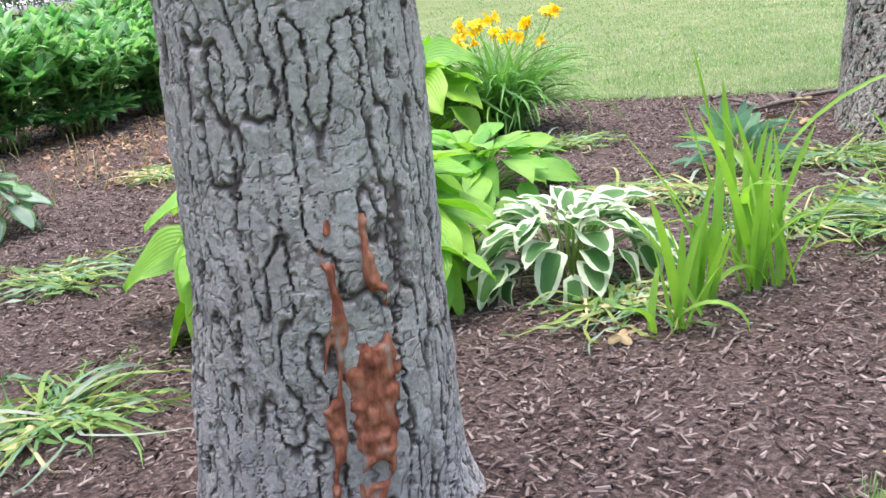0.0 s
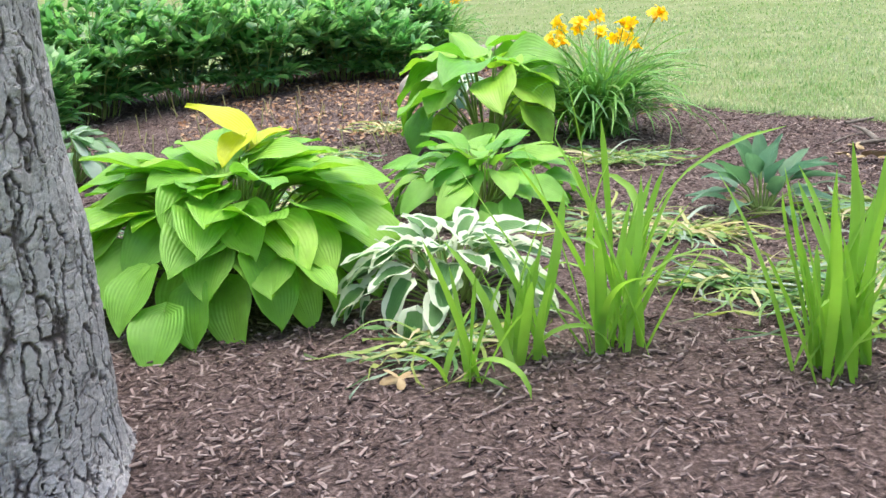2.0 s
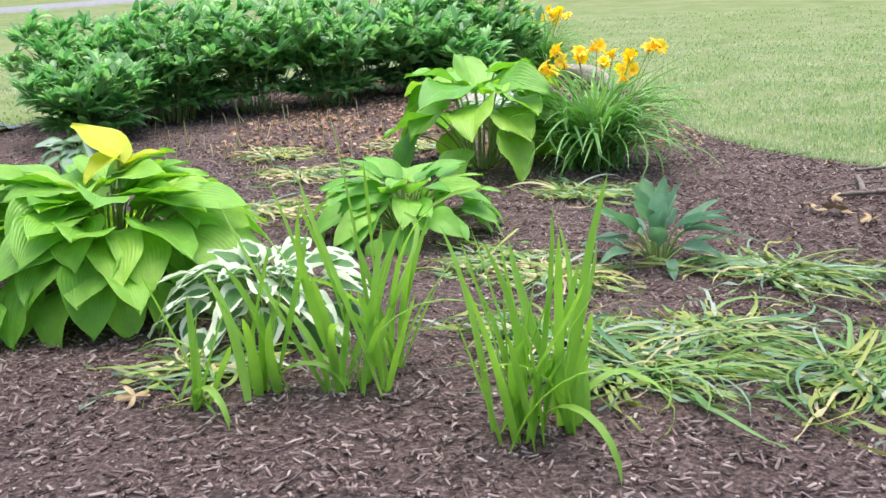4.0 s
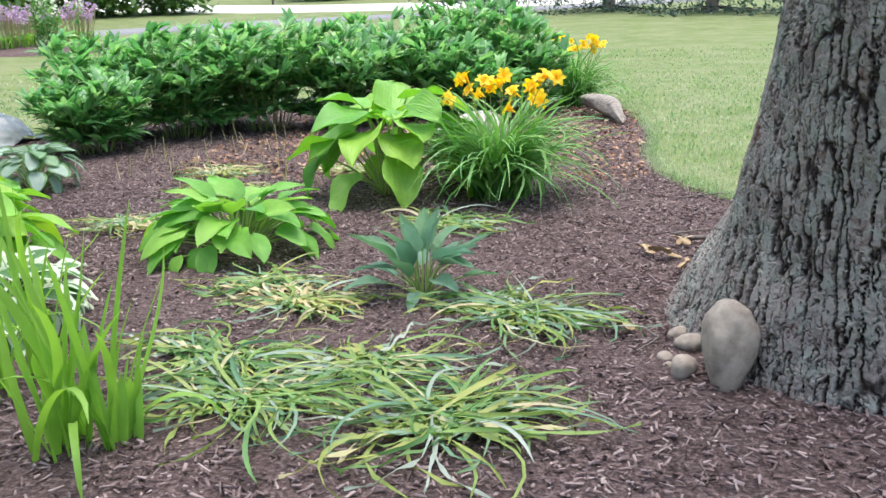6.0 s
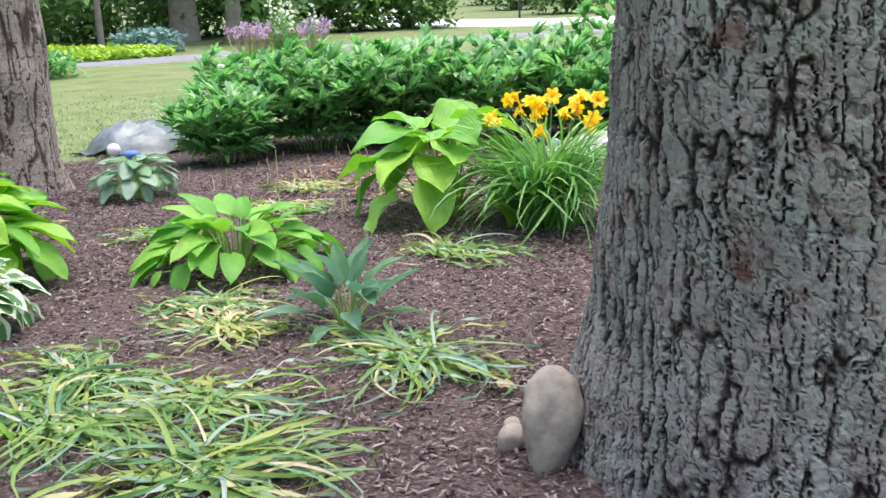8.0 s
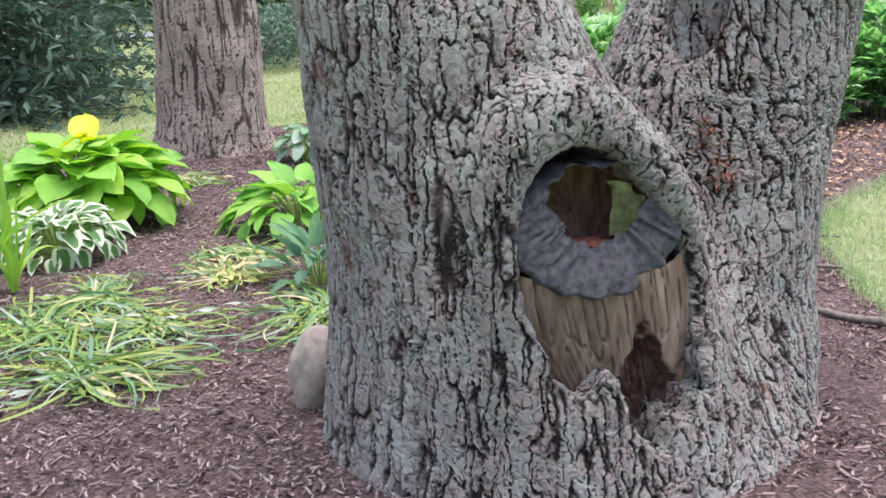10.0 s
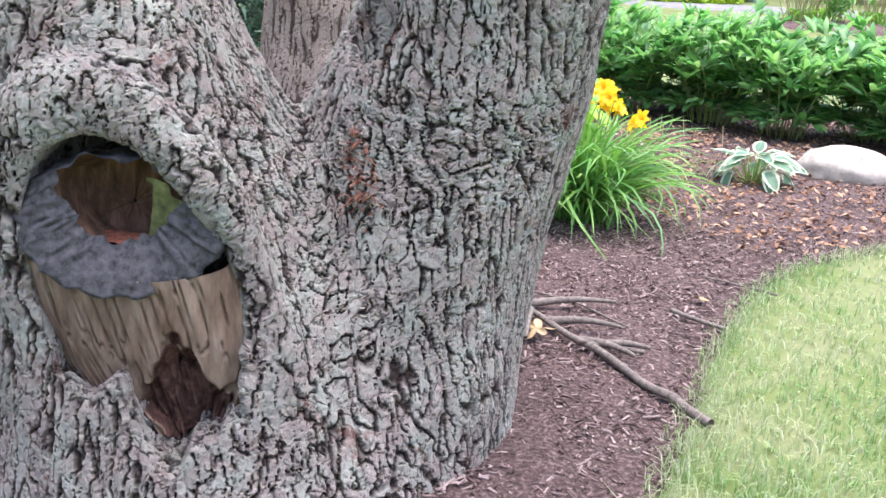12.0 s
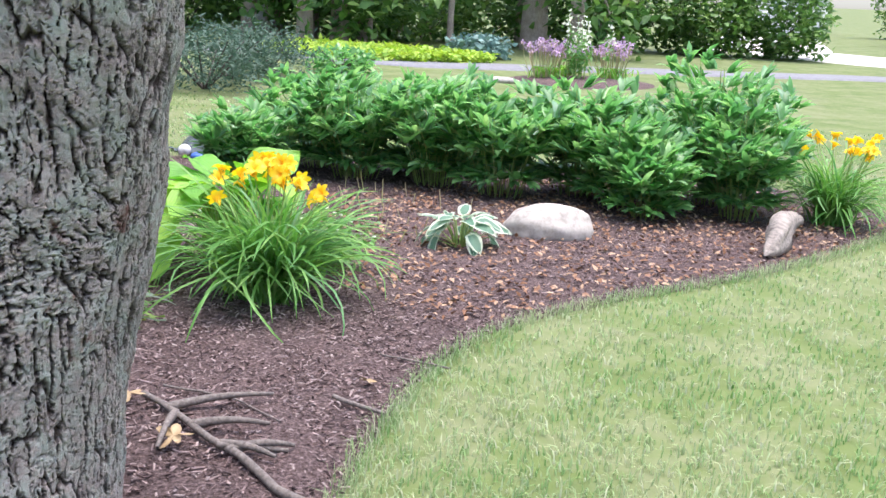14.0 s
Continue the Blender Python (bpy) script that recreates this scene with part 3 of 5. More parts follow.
def leaf_cloud(soup, mid, radii, count, size, aspect=0.5, shell=0.55, gaps=True):
    """Small bent leaves scattered through a lumpy, broken volume."""
    d = rs.normal(size=(count, 3))
    d /= np.linalg.norm(d, axis=1)[:, None]
    rad = rs.uniform(shell, 1.0, count) ** 0.7
    lump = 0.65 + 0.6 * vnoise(d * 2.4 + np.asarray(mid)[None] * 0.7, 9)
    p = d * (rad * lump)[:, None] * np.asarray(radii) + np.asarray(mid)
    if gaps:
        keep = vnoise(p * (1.3 / max(0.4, max(radii) / 3)), 17) > 0.33
        p = p[keep]
    leaf_batch(soup, p, size, aspect)


def leaf_batch(soup, p, size, aspect=0.4, flat=0.6):
    """Bent six-point leaves at the places p, mostly facing up."""
    m = len(p)
    if not m:
        return
    nrm = rs.normal(size=(m, 3)) * flat + np.array([0, 0, 1.0])
    nrm /= np.linalg.norm(nrm, axis=1)[:, None]
    d = np.cross(nrm, rs.normal(size=(m, 3)))
    d /= np.linalg.norm(d, axis=1)[:, None] + 1e-9
    s = np.cross(nrm, d)
    L = size * rs.uniform(0.65, 1.3, m)[:, None]
    W = L * aspect * 0.5
    v = np.stack([p, p + d * L * 0.35 + s * W + nrm * L * 0.06, p + d * L * 0.35 + nrm * L * 0.02, p + d * L * 0.35 - s * W + nrm * L * 0.06,
                  p + d * L - nrm * L * 0.15], 1)
    f = np.array([(0, 1, 2, 2), (0, 2, 3, 3), (1, 4, 2, 2), (2, 4, 3, 3)])[:, :3]
    soup.add(v.reshape(-1, 3), (f[None] + (np.arange(m) * 5)[:, None, None]).reshape(-1, 3))


def patch_on(fn, us, vs, thick=0.004):
    """A thin skin sampled from fn(u, v)."""
    U, V = np.meshgrid(us, vs)
    return fn(U.ravel(), V.ravel()), grid_faces(len(us), len(vs))


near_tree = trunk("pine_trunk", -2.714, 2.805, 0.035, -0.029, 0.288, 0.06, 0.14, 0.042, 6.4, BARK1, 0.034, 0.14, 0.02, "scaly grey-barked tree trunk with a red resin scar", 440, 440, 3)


def resin_scar():
    """The red streak on the trunk, a ragged skin of exposed inner bark."""
    V, F, n = [], [], 0
    sp = Soup()
    for a0, w0, z0, z1, ph in ((-1.66, 0.058, 0.10, 0.78, 0.0), (-1.90, 0.024, 0.16, 0.78, 2.0), (-1.76, 0.04, -0.02, 0.42, 4.0)):
        zs = np.linspace(z0, z1, 150)
        us = np.linspace(-1, 1, 21)
        Z, U = np.meshgrid(zs, us, indexing="ij")
        k = (Z - z0) / (z1 - z0)
        w = w0 * (0.5 + 0.9 * vnoise(np.stack([Z.ravel() * 11, 0 * Z.ravel() + ph, 0 * Z.ravel()], 1), 31).reshape(Z.shape)) * np.sqrt(np.clip(4 * k * (1 - k), 0.02, 1))
        ang = a0 + 0.10 * (k - 0.5) + 0.12 * (vnoise(np.stack([Z.ravel() * 7, 0 * Z.ravel() + ph, 0 * Z.ravel()], 1), 32).reshape(Z.shape) - 0.5) + U * w / 0.29
        zc = np.clip(Z, 0, None)
        R = 0.288 * (1 - 0.042 * zc) + 0.06 * np.exp(-zc / 0.14) + 0.017 - 0.026 * np.abs(U) ** 2.5
        P = np.stack([0.035 * Z + R * np.cos(ang), -0.029 * Z + R * np.sin(ang), Z], -1).reshape(-1, 3)
        nz = vnoise(P * 55, 33) - 0.5
        big = vnoise((P - 0) * 3.2 + 3, 21) - 0.5
        rad = np.stack([np.cos(ang), np.sin(ang), 0 * ang], -1).reshape(-1, 3)
        rag = vnoise(P * np.array([38, 38, 16]) + 4.4, 34)
        P = P + rad * (0.016 * nz - 0.034 * smooth(rag, 0.58, 0.72) + 0.05 * big)[:, None]
        sp.add(P, grid_faces(21, 150))
    part("resin_scar", sp.mesh("resin_scar", RESIN), near_tree, "red-brown exposed inner bark")


resin_scar()
trunk("oak_trunk", -4.569, 6.576, 0.076, -0.012, 0.545, 0.10, 0.25, 0.06, 6.8, BARK3, 0.040, 0.30, 0.034, "broad straight trunk with ridged brown bark", 300, 220, 8, 7)


def surface_nets(f, origin, h):
    """Surface of f = 0 on a grid of spacing h."""
    nx, ny, nz = f.shape
    s = f < 0
    corners = [(i, j, k) for i in (0, 1) for j in (0, 1) for k in (0, 1)]
    cnt = sum(s[i:nx - 1 + i, j:ny - 1 + j, k:nz - 1 + k].astype(np.int8) for i, j, k in corners)
    act = np.argwhere((cnt > 0) & (cnt < 8))
    idx = np.full((nx - 1, ny - 1, nz - 1), -1, np.int32)
    idx[act[:, 0], act[:, 1], act[:, 2]] = np.arange(len(act))
    acc, num = np.zeros((len(act), 3)), np.zeros(len(act))
    for a in corners:
        for ax in range(3):
            if a[ax]:
                continue
            b = list(a); b[ax] = 1
            fa = f[act[:, 0] + a[0], act[:, 1] + a[1], act[:, 2] + a[2]]
            fb = f[act[:, 0] + b[0], act[:, 1] + b[1], act[:, 2] + b[2]]
            hit = (fa < 0) != (fb < 0)
            t = np.where(hit, fa / np.where(hit, fa - fb, 1), 0)
            p = np.tile(np.array(a, float), (len(act), 1))
            p[:, ax] = t
            acc[hit] += p[hit]
            num[hit] += 1
    V = (act + acc / num[:, None]) * h + origin
    quads = []
    for ax in range(3):
        o1, o2 = [(1, 2), (2, 0), (0, 1)][ax]
        lo = [slice(None)] * 3; hi = [slice(None)] * 3
        lo[ax], hi[ax] = slice(0, -1), slice(1, None)
        ch = s[tuple(lo)] != s[tuple(hi)]
        e = np.argwhere(ch)
        e = e[(e[:, o1] > 0) & (e[:, o2] > 0) & (e[:, o1] < f.shape[o1] - 1) & (e[:, o2] < f.shape[o2] - 1)]
        d1, d2 = np.eye(3, dtype=int)[o1], np.eye(3, dtype=int)[o2]
        q = np.stack([idx[tuple((e - d1 - d2).T)], idx[tuple((e - d2).T)], idx[tuple(e.T)], idx[tuple((e - d1).T)]], 1)
        flip = ~s[tuple(e.T)]
        q[flip] = q[flip][:, ::-1]
        quads.append(q)
    return V, np.concatenate(quads)


# the twin-stemmed tree: the wound lies in the plane of this face
WC = np.array([2.755, 3.65, 0.64])              # middle of the wound
WN = np.array([0.93, -0.36, 0.0])              # outward
WS = np.array([0.36, 0.93, 0.0])               # along the face
WN, WS = WN / np.linalg.norm(WN), WS / np.linalg.norm(WS)


def smin(a, b, k):
    h = np.clip(0.5 + 0.5 * (b - a) / k, 0, 1)
    return b * (1 - h) + a * h - k * h * (1 - h)


def wound_edge(u, v):
    """The ragged border of the wound, with a tongue of bark growing up over the wood."""
    a = np.arctan2(v + 0.03, u)
    low = np.clip(-np.sin(a), 0, 1)
    return low * (0.05 * np.sin(9 * a + 1) + 0.04 * np.sin(21 * a)) + 0.34 * np.exp(-((a + 1.95) / 0.16) ** 2)


def twin_field(X, Y, Z):
    zc = np.clip(Z, 0, None)

    def stem(x, y, lx, ly, cx, cy, r):
        return np.hypot(X - x - (lx + cx * Z) * Z, Y - y - (ly + cy * Z) * Z) - r

    left = stem(2.257, 4.023, 0.027, -0.296, -0.076, 0.009, 0.706 - 0.235 * zc + 0.074 * np.exp(-zc / 0.545))
    right = stem(2.249, 4.273, 0.13, 0.553, 0.033, -0.141, 0.47 - 0.089 * zc + 0.287 * np.exp(-zc / 0.581))
    root = stem(1.95, 4.30, 0.05, -0.10, 0, 0, 0.47 - 0.48 * zc)
    d = smin(smin(left, right, 0.13), root, 0.2)
    # groove running down between the stems
    u = (X - WC[0]) * WS[0] + (Y - WC[1]) * WS[1]
    w = (X - WC[0]) * WN[0] + (Y - WC[1]) * WN[1]
    v = Z - WC[2]
    # callus shoulder that rises over the wound
    ang = np.arctan2(v + 0.03, u)
    u = u + 0.24 * (v - 0.12)
    rr = np.hypot(u / 0.27, (v + 0.03) / 0.43) + wound_edge(u, v)
    lip = np.hypot((rr - 1.13) * 0.29, w + 0.06 - 0.03 * np.sin(ang)) - 0.055 * (0.7 + 0.5 * np.sin(ang))
    d = smin(d, lip, 0.10)
    # hollow of the wound
    hole = np.maximum((rr - 0.97) * 0.26, -(w + 0.22))
    d = np.maximum(d, -hole)
    # opening in the fork's inner face
    slot = np.hypot(np.hypot((X - 2.545) / 0.10, (Y - 4.425) / 0.10), (Z - 1.42) / 0.42) - 1
    d = np.maximum(d, -slot * 0.07)
    return d


def twin_tree():
    tree = thing("twin_stem_tree", 2.3, 4.1, "old twin-stemmed tree with lichened bark and an open wound", "tree", z=0.0)
    h = 0.0105
    o = np.array([1.2, 2.75, -0.1])
    n = (np.array([3.35, 5.6, 2.0]) - o) / h
    gx, gy, gz = (o[i] + np.arange(int(n[i])) * h for i in range(3))
    X, Y, Z = np.meshgrid(gx.astype(np.float32), gy.astype(np.float32), gz.astype(np.float32), indexing="ij")
    f = twin_field(X, Y, Z)
    V, F = surface_nets(f, o, h)
    # one split of each quad, for the relief
    a, b, c, d = (V[F[:, i]] for i in range(4))
    e = 1e-3

    def grad(P):
        g = np.stack([twin_field(P[:, 0] + e * (i == 0), P[:, 1] + e * (i == 1), P[:, 2] + e * (i == 2)) - twin_field(P[:, 0] - e * (i == 0), P[:, 1] - e * (i == 1), P[:, 2] - e * (i == 2)) for i in range(3)], 1)
        return g / (np.linalg.norm(g, axis=1)[:, None] + 1e-9)

    nV = len(V)
    E = np.sort(np.concatenate([F[:, [0, 1]], F[:, [1, 2]], F[:, [2, 3]], F[:, [3, 0]]]), 1).astype(np.int64)
    key = E[:, 0] * nV + E[:, 1]
    uq, inv = np.unique(key, return_inverse=True)
    mids = (V[uq // nV] + V[uq % nV]) / 2
    cen = V[F].mean(1)
    V2 = np.concatenate([V, mids, cen])
    m = len(F)
    e0, e1, e2, e3 = (nV + inv[i * m:(i + 1) * m] for i in range(4))
    cc = nV + len(mids) + np.arange(m)
    F2 = np.concatenate([np.stack(q, 1) for q in ((F[:, 0], e0, cc, e3), (e0, F[:, 1], e1, cc), (cc, e1, F[:, 2], e2), (e3, cc, e2, F[:, 3]))])
    G = grad(V2)
    u = (V2 - WC) @ WS
    w = (V2 - WC) @ WN
    v = V2[:, 2] - WC[2]
    rr = np.hypot((u + 0.24 * (v - 0.12)) / 0.27, (v + 0.03) / 0.43) + wound_edge(u + 0.24 * (v - 0.12), v)
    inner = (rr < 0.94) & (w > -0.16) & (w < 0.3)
    amp = np.where(inner, 0.006, 0.036)
    # grain turns along the shoulder above the wound
    Q = V2.copy()
    turn = smooth(v, 0.15, 0.5) * smooth(u, -0.05, 0.3) * (w > -0.4)
    Q[:, 2] = V2[:, 2] + 0.8 * turn * u
    hgt, fur = bark_height(Q, 0.023, 0.15, 61, 0.35)
    V2 = V2 + G * (amp * (hgt - 0.6) + 0.03 * (vnoise(V2 * 4.5, 62) - 0.5))[:, None]
    V2 = V2 - np.array([2.3, 4.1, 0.0])
    # the wound's inner walls get one fixed value, so they take the crack colour
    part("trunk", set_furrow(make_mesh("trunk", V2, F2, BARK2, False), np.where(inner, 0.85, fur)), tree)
    # stems going on above
    for x, y, lx, ly, r in ((2.47, 4.02, -0.23, -0.28, 0.30), (2.12, 4.83, 0.26, -0.01, 0.31)):
        zz = np.linspace(1.93, 7.6, 14)
        pth = np.stack([x + lx * zz - 2.3, y + ly * zz - 4.1, zz], 1)
        part("upper_stem", make_mesh("upper_stem", *tube(pth, r * np.linspace(1, 0.55, 14), 28), BARK2), tree)
    crown = Soup()
    leaf_cloud(crown, np.array([0, 0, 9.0]), (3.2, 3.2, 1.5), 600, 0.17, 0.6)
    part("crown", crown.mesh("crown", WOODLEAF), tree)

    def place(u, v, w):
        return WC + u[:, None] * WS + w[:, None] * WN + np.stack([0 * u, 0 * u, v], 1) - np.array([2.3, 4.1, 0])

    # bare weathered wood below the cut, bulging like the stub it was
    us, vs = np.linspace(-1, 1, 140), np.linspace(0, 1, 120)
    U, K = np.meshgrid(us, vs)
    U, K = U.ravel(), K.ravel()
    bot = -0.46 + 0.05 * np.sin(U * 9) * 0.4
    top = 0.06 - 0.055 * np.sqrt(np.clip(1 - U * U, 0, 1)) + 0.02
    vv = bot + (top - bot) * K
    half = 0.27 * np.sqrt(np.clip(1 - ((vv + 0.03) / 0.47) ** 2, 0.02, 1)) * 1.02
    ww = -0.05 + (0.03 + 0.07 * K) * np.sqrt(np.clip(1 - U * U, 0, 1))
    P = place(U * half - 0.24 * (vv - 0.12), vv, ww)
    crackw = vnoise(np.stack([U * 9, K * 1.2, 0 * U], 1), 71)
    P = P + WN * (-0.03 * smooth(0.06 - np.abs(crackw - 0.5), 0.02, 0.06) - 0.012 * smooth(0.05 - np.abs(vnoise(np.stack([U * 17, K * 2.5, 0 * U], 1), 73) - 0.5), 0.0, 0.05) + 0.02 * (vnoise(np.stack([U * 16, K * 5, 0 * U], 1), 72) - 0.5) * (1.3 - K))[:, None]
    # the rotten hollow low down
    rot = np.hypot((U - 0.2) / 0.5, (K - 0.15) / 0.42)
    rot = rot + 0.5 * (vnoise(np.stack([U * 8, K * 9, 0 * U], 1), 74) - 0.5)
    P = P - WN * (0.05 * smooth(1.1 - rot, 0, 0.2) + 0.03 * (rot < 1.1) * (vnoise(np.stack([U * 14, K * 12, 0 * U], 1), 70) - 0.5))[:, None]
    F = grid_faces(140, 120)
    gone = (rot[F].mean(1) < 1.05)
    part("bare_wood", make_mesh("bare_wood", P, F[~gone], WOUND), tree, "weathered split bare wood")
    part("rotten_wood", make_mesh("rotten_wood", P, F[gone], ROT), tree, "crumbling dark red-brown rotten wood")
    # grey rim of the cut, a tilted ring round the hole
    nt, nr = 180, 18
    th = np.linspace(0, 2 * np.pi, nt, endpoint=False)
    up_ = smooth(np.sin(th), -0.1, 0.6)
    rag = 0.022 * (vnoise(np.stack([np.cos(th) * 5, np.sin(th) * 5, 0 * th], 1), 80) - 0.5)
    hole_u, hole_v = 0.125 + 0.045 * up_ + rag, 0.088 + 0.04 * up_ + rag
    V = []
    for k in range(nr):
        s = k / (nr - 1)
        wob = 1 + 0.08 * np.sin(3 * th + 1) * (1 - s) + 0.05 * np.sin(7 * th) * (1 - s) + 0.04 * np.sin(15 * th + 2) * (1 - s)
        ru = hole_u * wob * (1 - s) + (0.262 + 0.008 * np.sin(th * 13) + 0.006 * np.sin(th * 23)) * s
        rv = hole_v * wob * (1 - s) + (0.18 + 0.006 * np.sin(th * 17)) * s
        u = ru * np.cos(th) + 0.0
        v = 0.155 + rv * np.sin(th) + 0.05 * (1 - s)
        tilt = -0.10 * np.sin(th) * s - 0.02
        w = 0.012 + tilt * 0.6 + 0.012 * np.sin(np.pi * s) - (0.03 if k == nr - 1 else 0)
        w = w - 0.014 * s * smooth(vnoise(np.stack([th * 3.1, 0 * th, 0 * th], 1), 81), 0.72, 0.85)
        V.append(place(u, v, w + 0.014 * (vnoise(np.stack([np.cos(th) * 14 + s * 6, np.sin(th) * 14, 0 * th], 1), 75) - 0.5)))
    part("cut_rim", make_mesh("cut_rim", np.concatenate(V), grid_faces(nt, nr, True), SEAL), tree, "dark grey sealed rim of the cut")
    # hollow behind the hole
    V = []
    for k in range(10):
        s = k / 9
        ru, rv = (hole_u + 0.012) * (1 - 0.35 * s * s), (hole_v + 0.02) * (1 - 0.3 * s * s)
        if k == 9:
            ru, rv = 0.005, 0.005
        V.append(place(ru * np.cos(th), 0.20 + rv * np.sin(th) - 0.02 * s, -0.008 - 0.15 * min(1, s * 1.2) + 0 * th + 0.02 * (vnoise(np.stack([np.cos(th) * 5, np.sin(th) * 5, 0 * th + s * 4], 1), 76) - 0.5)))
    part("hollow", make_mesh("hollow", np.concatenate(V), grid_faces(nt, 10, True), HOLLOW), tree, "dark brown hollow with rotten wood")
    # mould on one side of the hollow, litter in its bottom and in the fork
    U, K = (q.ravel() for q in np.meshgrid(np.linspace(0, 1, 16), np.linspace(0, 1, 16)))
    edge = 0.02 * vnoise(np.stack([U * 4, K * 4, 0 * U], 1), 77)
    part("mould", make_mesh("mould", place(0.05 + 0.085 * U + edge, 0.11 + (0.16 - 0.06 * U) * K + edge, -0.055 + 0.04 * U + 0.01 * (vnoise(np.stack([U * 9, K * 9, 0 * U], 1), 78))), grid_faces(16, 16), MOSS), tree, "olive green mould")
    part("litter", make_mesh("litter", place(-0.10 + 0.17 * U, 0.098 + 0.012 * vnoise(np.stack([U * 9, K * 9, 0 * U], 1), 79), -0.012 - 0.10 * K), grid_faces(16, 16), DEBRIS), tree, "red-brown needle litter")
    fs = Soup()
    for _ in range(520):
        k = rs.rand()
        p = np.array([2.63 + 0.085 * k, 4.335 - 0.035 * k, 1.0 - 0.2 * k]) + rs.normal(0, 1, 3) * (0.022, 0.02, 0.02) - np.array([2.3, 4.1, 0])
        fs.add(*strap(p, rs.uniform(0, 6.28), rs.uniform(0.02, 0.055), 0.004, rs.normal(0, 0.35), 0.6, 3))
    part("fork_litter", fs.mesh("fork_litter", DEBRIS), tree, "red-brown dead needles caught in the fork")


twin_tree()


# ---- broad-leaved plants ----
def leaf_mesh(name, mat, length, width, cup=0.25, arch=0.5, wave=0.0, heart=0.35, nu=9, nv=10, seed=0):
    """A heart-shaped leaf from its base at the origin along +y, arching down."""
    u = np.linspace(-1, 1, nu)
    t = np.linspace(0, 1, nv)
    U, T = np.meshgrid(u, t)
    prof = np.power(np.sin(np.pi * np.clip(T, 0.0, 1) ** 0.68), 0.58) * (1 - 0.12 * T) * (1 - 0.35 * smooth(T, 0.82, 1.0))
    half = width * 0.5 * np.clip(prof, 0.015, 1)
    x = U * half
    y = T * length - heart * width * 0.5 * np.abs(U) ** 1.5 * np.exp(-T * 5.0)
    ph = seed * 1.3
    z = cup * np.abs(x) - arch * length * T ** 2 * 0.6 + wave * width * np.sin(T * 9 + ph + U * 1.5) * U ** 2
    z = z - 0.012 * width * np.cos(U * np.pi * 7) + 0.05 * length * np.sin(ph) * U * T
    me = make_mesh(name, np.stack([x, y, z], -1).reshape(-1, 3), grid_faces(nu, nv), mat)
    at = me.attributes.new("leaf", "FLOAT_VECTOR", "POINT")
    margin = np.maximum(np.abs(U), np.clip((T - 0.55) / 0.45, 0, 1) ** 1.5)
    margin = np.maximum(margin, 1 - np.clip(T / 0.08, 0, 1)) * np.where(T < 0.08, 0.8, 1)
    at.data.foreach_set("vector", np.stack([U, T, margin], -1).ravel().astype(np.float32))
    return me


def hosta(name, x, y, label, mats, count, length, width, radius, height, seed, cup=0.2, arch=0.55, wave=0.05, heart=0.35, inner_up=0.9, stretch=(1, 1), droop=0.95, group="hostas in the bed"):
    plant = thing(name, x, y, label, "hosta", group)
    r = np.random.RandomState(seed)
    mats = mats if isinstance(mats, list) else [mats]
    kinds = [leaf_mesh("leaf", mt, length, width, cup, arch * (0.7 + 0.3 * k), wave, heart, seed=k + seed) for k in range(3) for mt in mats]
    for i in range(count):
        k = (i + 0.5) / count                       # 0 in the heart, 1 at the skirt
        az = i * 2.39996 + r.normal(0, 0.25)
        rad = radius * (0.10 + 0.62 * k ** 0.75) * r.uniform(0.85, 1.12)
        ht = height * (1.0 - 0.78 * k ** 1.7) * r.uniform(0.85, 1.08)
        tip = inner_up * (1 - k) ** 1.1 - droop * k ** 1.6 + r.normal(0, 0.19)
        size = (0.72 + 0.35 * np.sin(np.pi * min(1, k * 0.85 + 0.1))) * r.uniform(0.85, 1.15)
        p = Vector((math.cos(az) * rad * stretch[0], math.sin(az) * rad * stretch[1], ht))
        m = Matrix.Translation(p) @ Matrix.Rotation(az - math.pi / 2 + r.normal(0, 0.15), 4, "Z") @ Matrix.Rotation(tip, 4, "X") @ Matrix.Rotation(r.normal(0, 0.22), 4, "Y") @ Matrix.Diagonal((size, size, size, 1))
        part("leaf", kinds[i % len(kinds)], plant, m=m)
        t = np.linspace(0, 1, 6)[:, None]
        base = np.array([math.cos(az) * 0.05 * radius / 0.5, math.sin(az) * 0.05 * radius / 0.5, -0.02])
        ctrl = np.array([p.x * 0.55, p.y * 0.55, ht * 0.85])
        pth = base * (1 - t) ** 2 + 2 * ctrl * t * (1 - t) + np.array(p) * t ** 2
        part("stalk", make_mesh("stalk", *tube(pth, 0.0045 * length / 0.2 * (1.2 - 0.5 * t[:, 0]), 5), STEM), plant)
    return plant


big = hosta("large_hosta", -2.1, 4.2, "large light-green hosta with broad ribbed heart-shaped leaves", HOSTA_GREEN, 112, 0.27, 0.235, 0.80, 0.50, 5, 0.22, 0.55, 0.05, 0.45, 0.55, droop=0.9)
LIME1 = leaf_mesh("bright_leaf", HOSTA_LIME, 0.26, 0.2, 0.25, 0.45, 0.04, 0.4, seed=2)
for az, tip, ht, sc in ((2.7, 0.75, 0.60, 1.05), (-2.25, -0.25, 0.62, 0.75), (0.4, 0.5, 0.56, 0.75)):
    part("bright_leaf", LIME1, big, "yellow-green young leaf standing up", Matrix.Translation((0.12, 0.0, ht)) @ Matrix.Rotation(az - 1.57, 4, "Z") @ Matrix.Rotation(tip, 4, "X") @ Matrix.Diagonal((sc, sc, sc, 1)))
part("bright_stalk", make_mesh("bright_stalk", *tube([(0.08, 0, 0.1), (0.10, 0, 0.4), (0.12, 0, 0.62)], 0.007, 6), STEM), big)
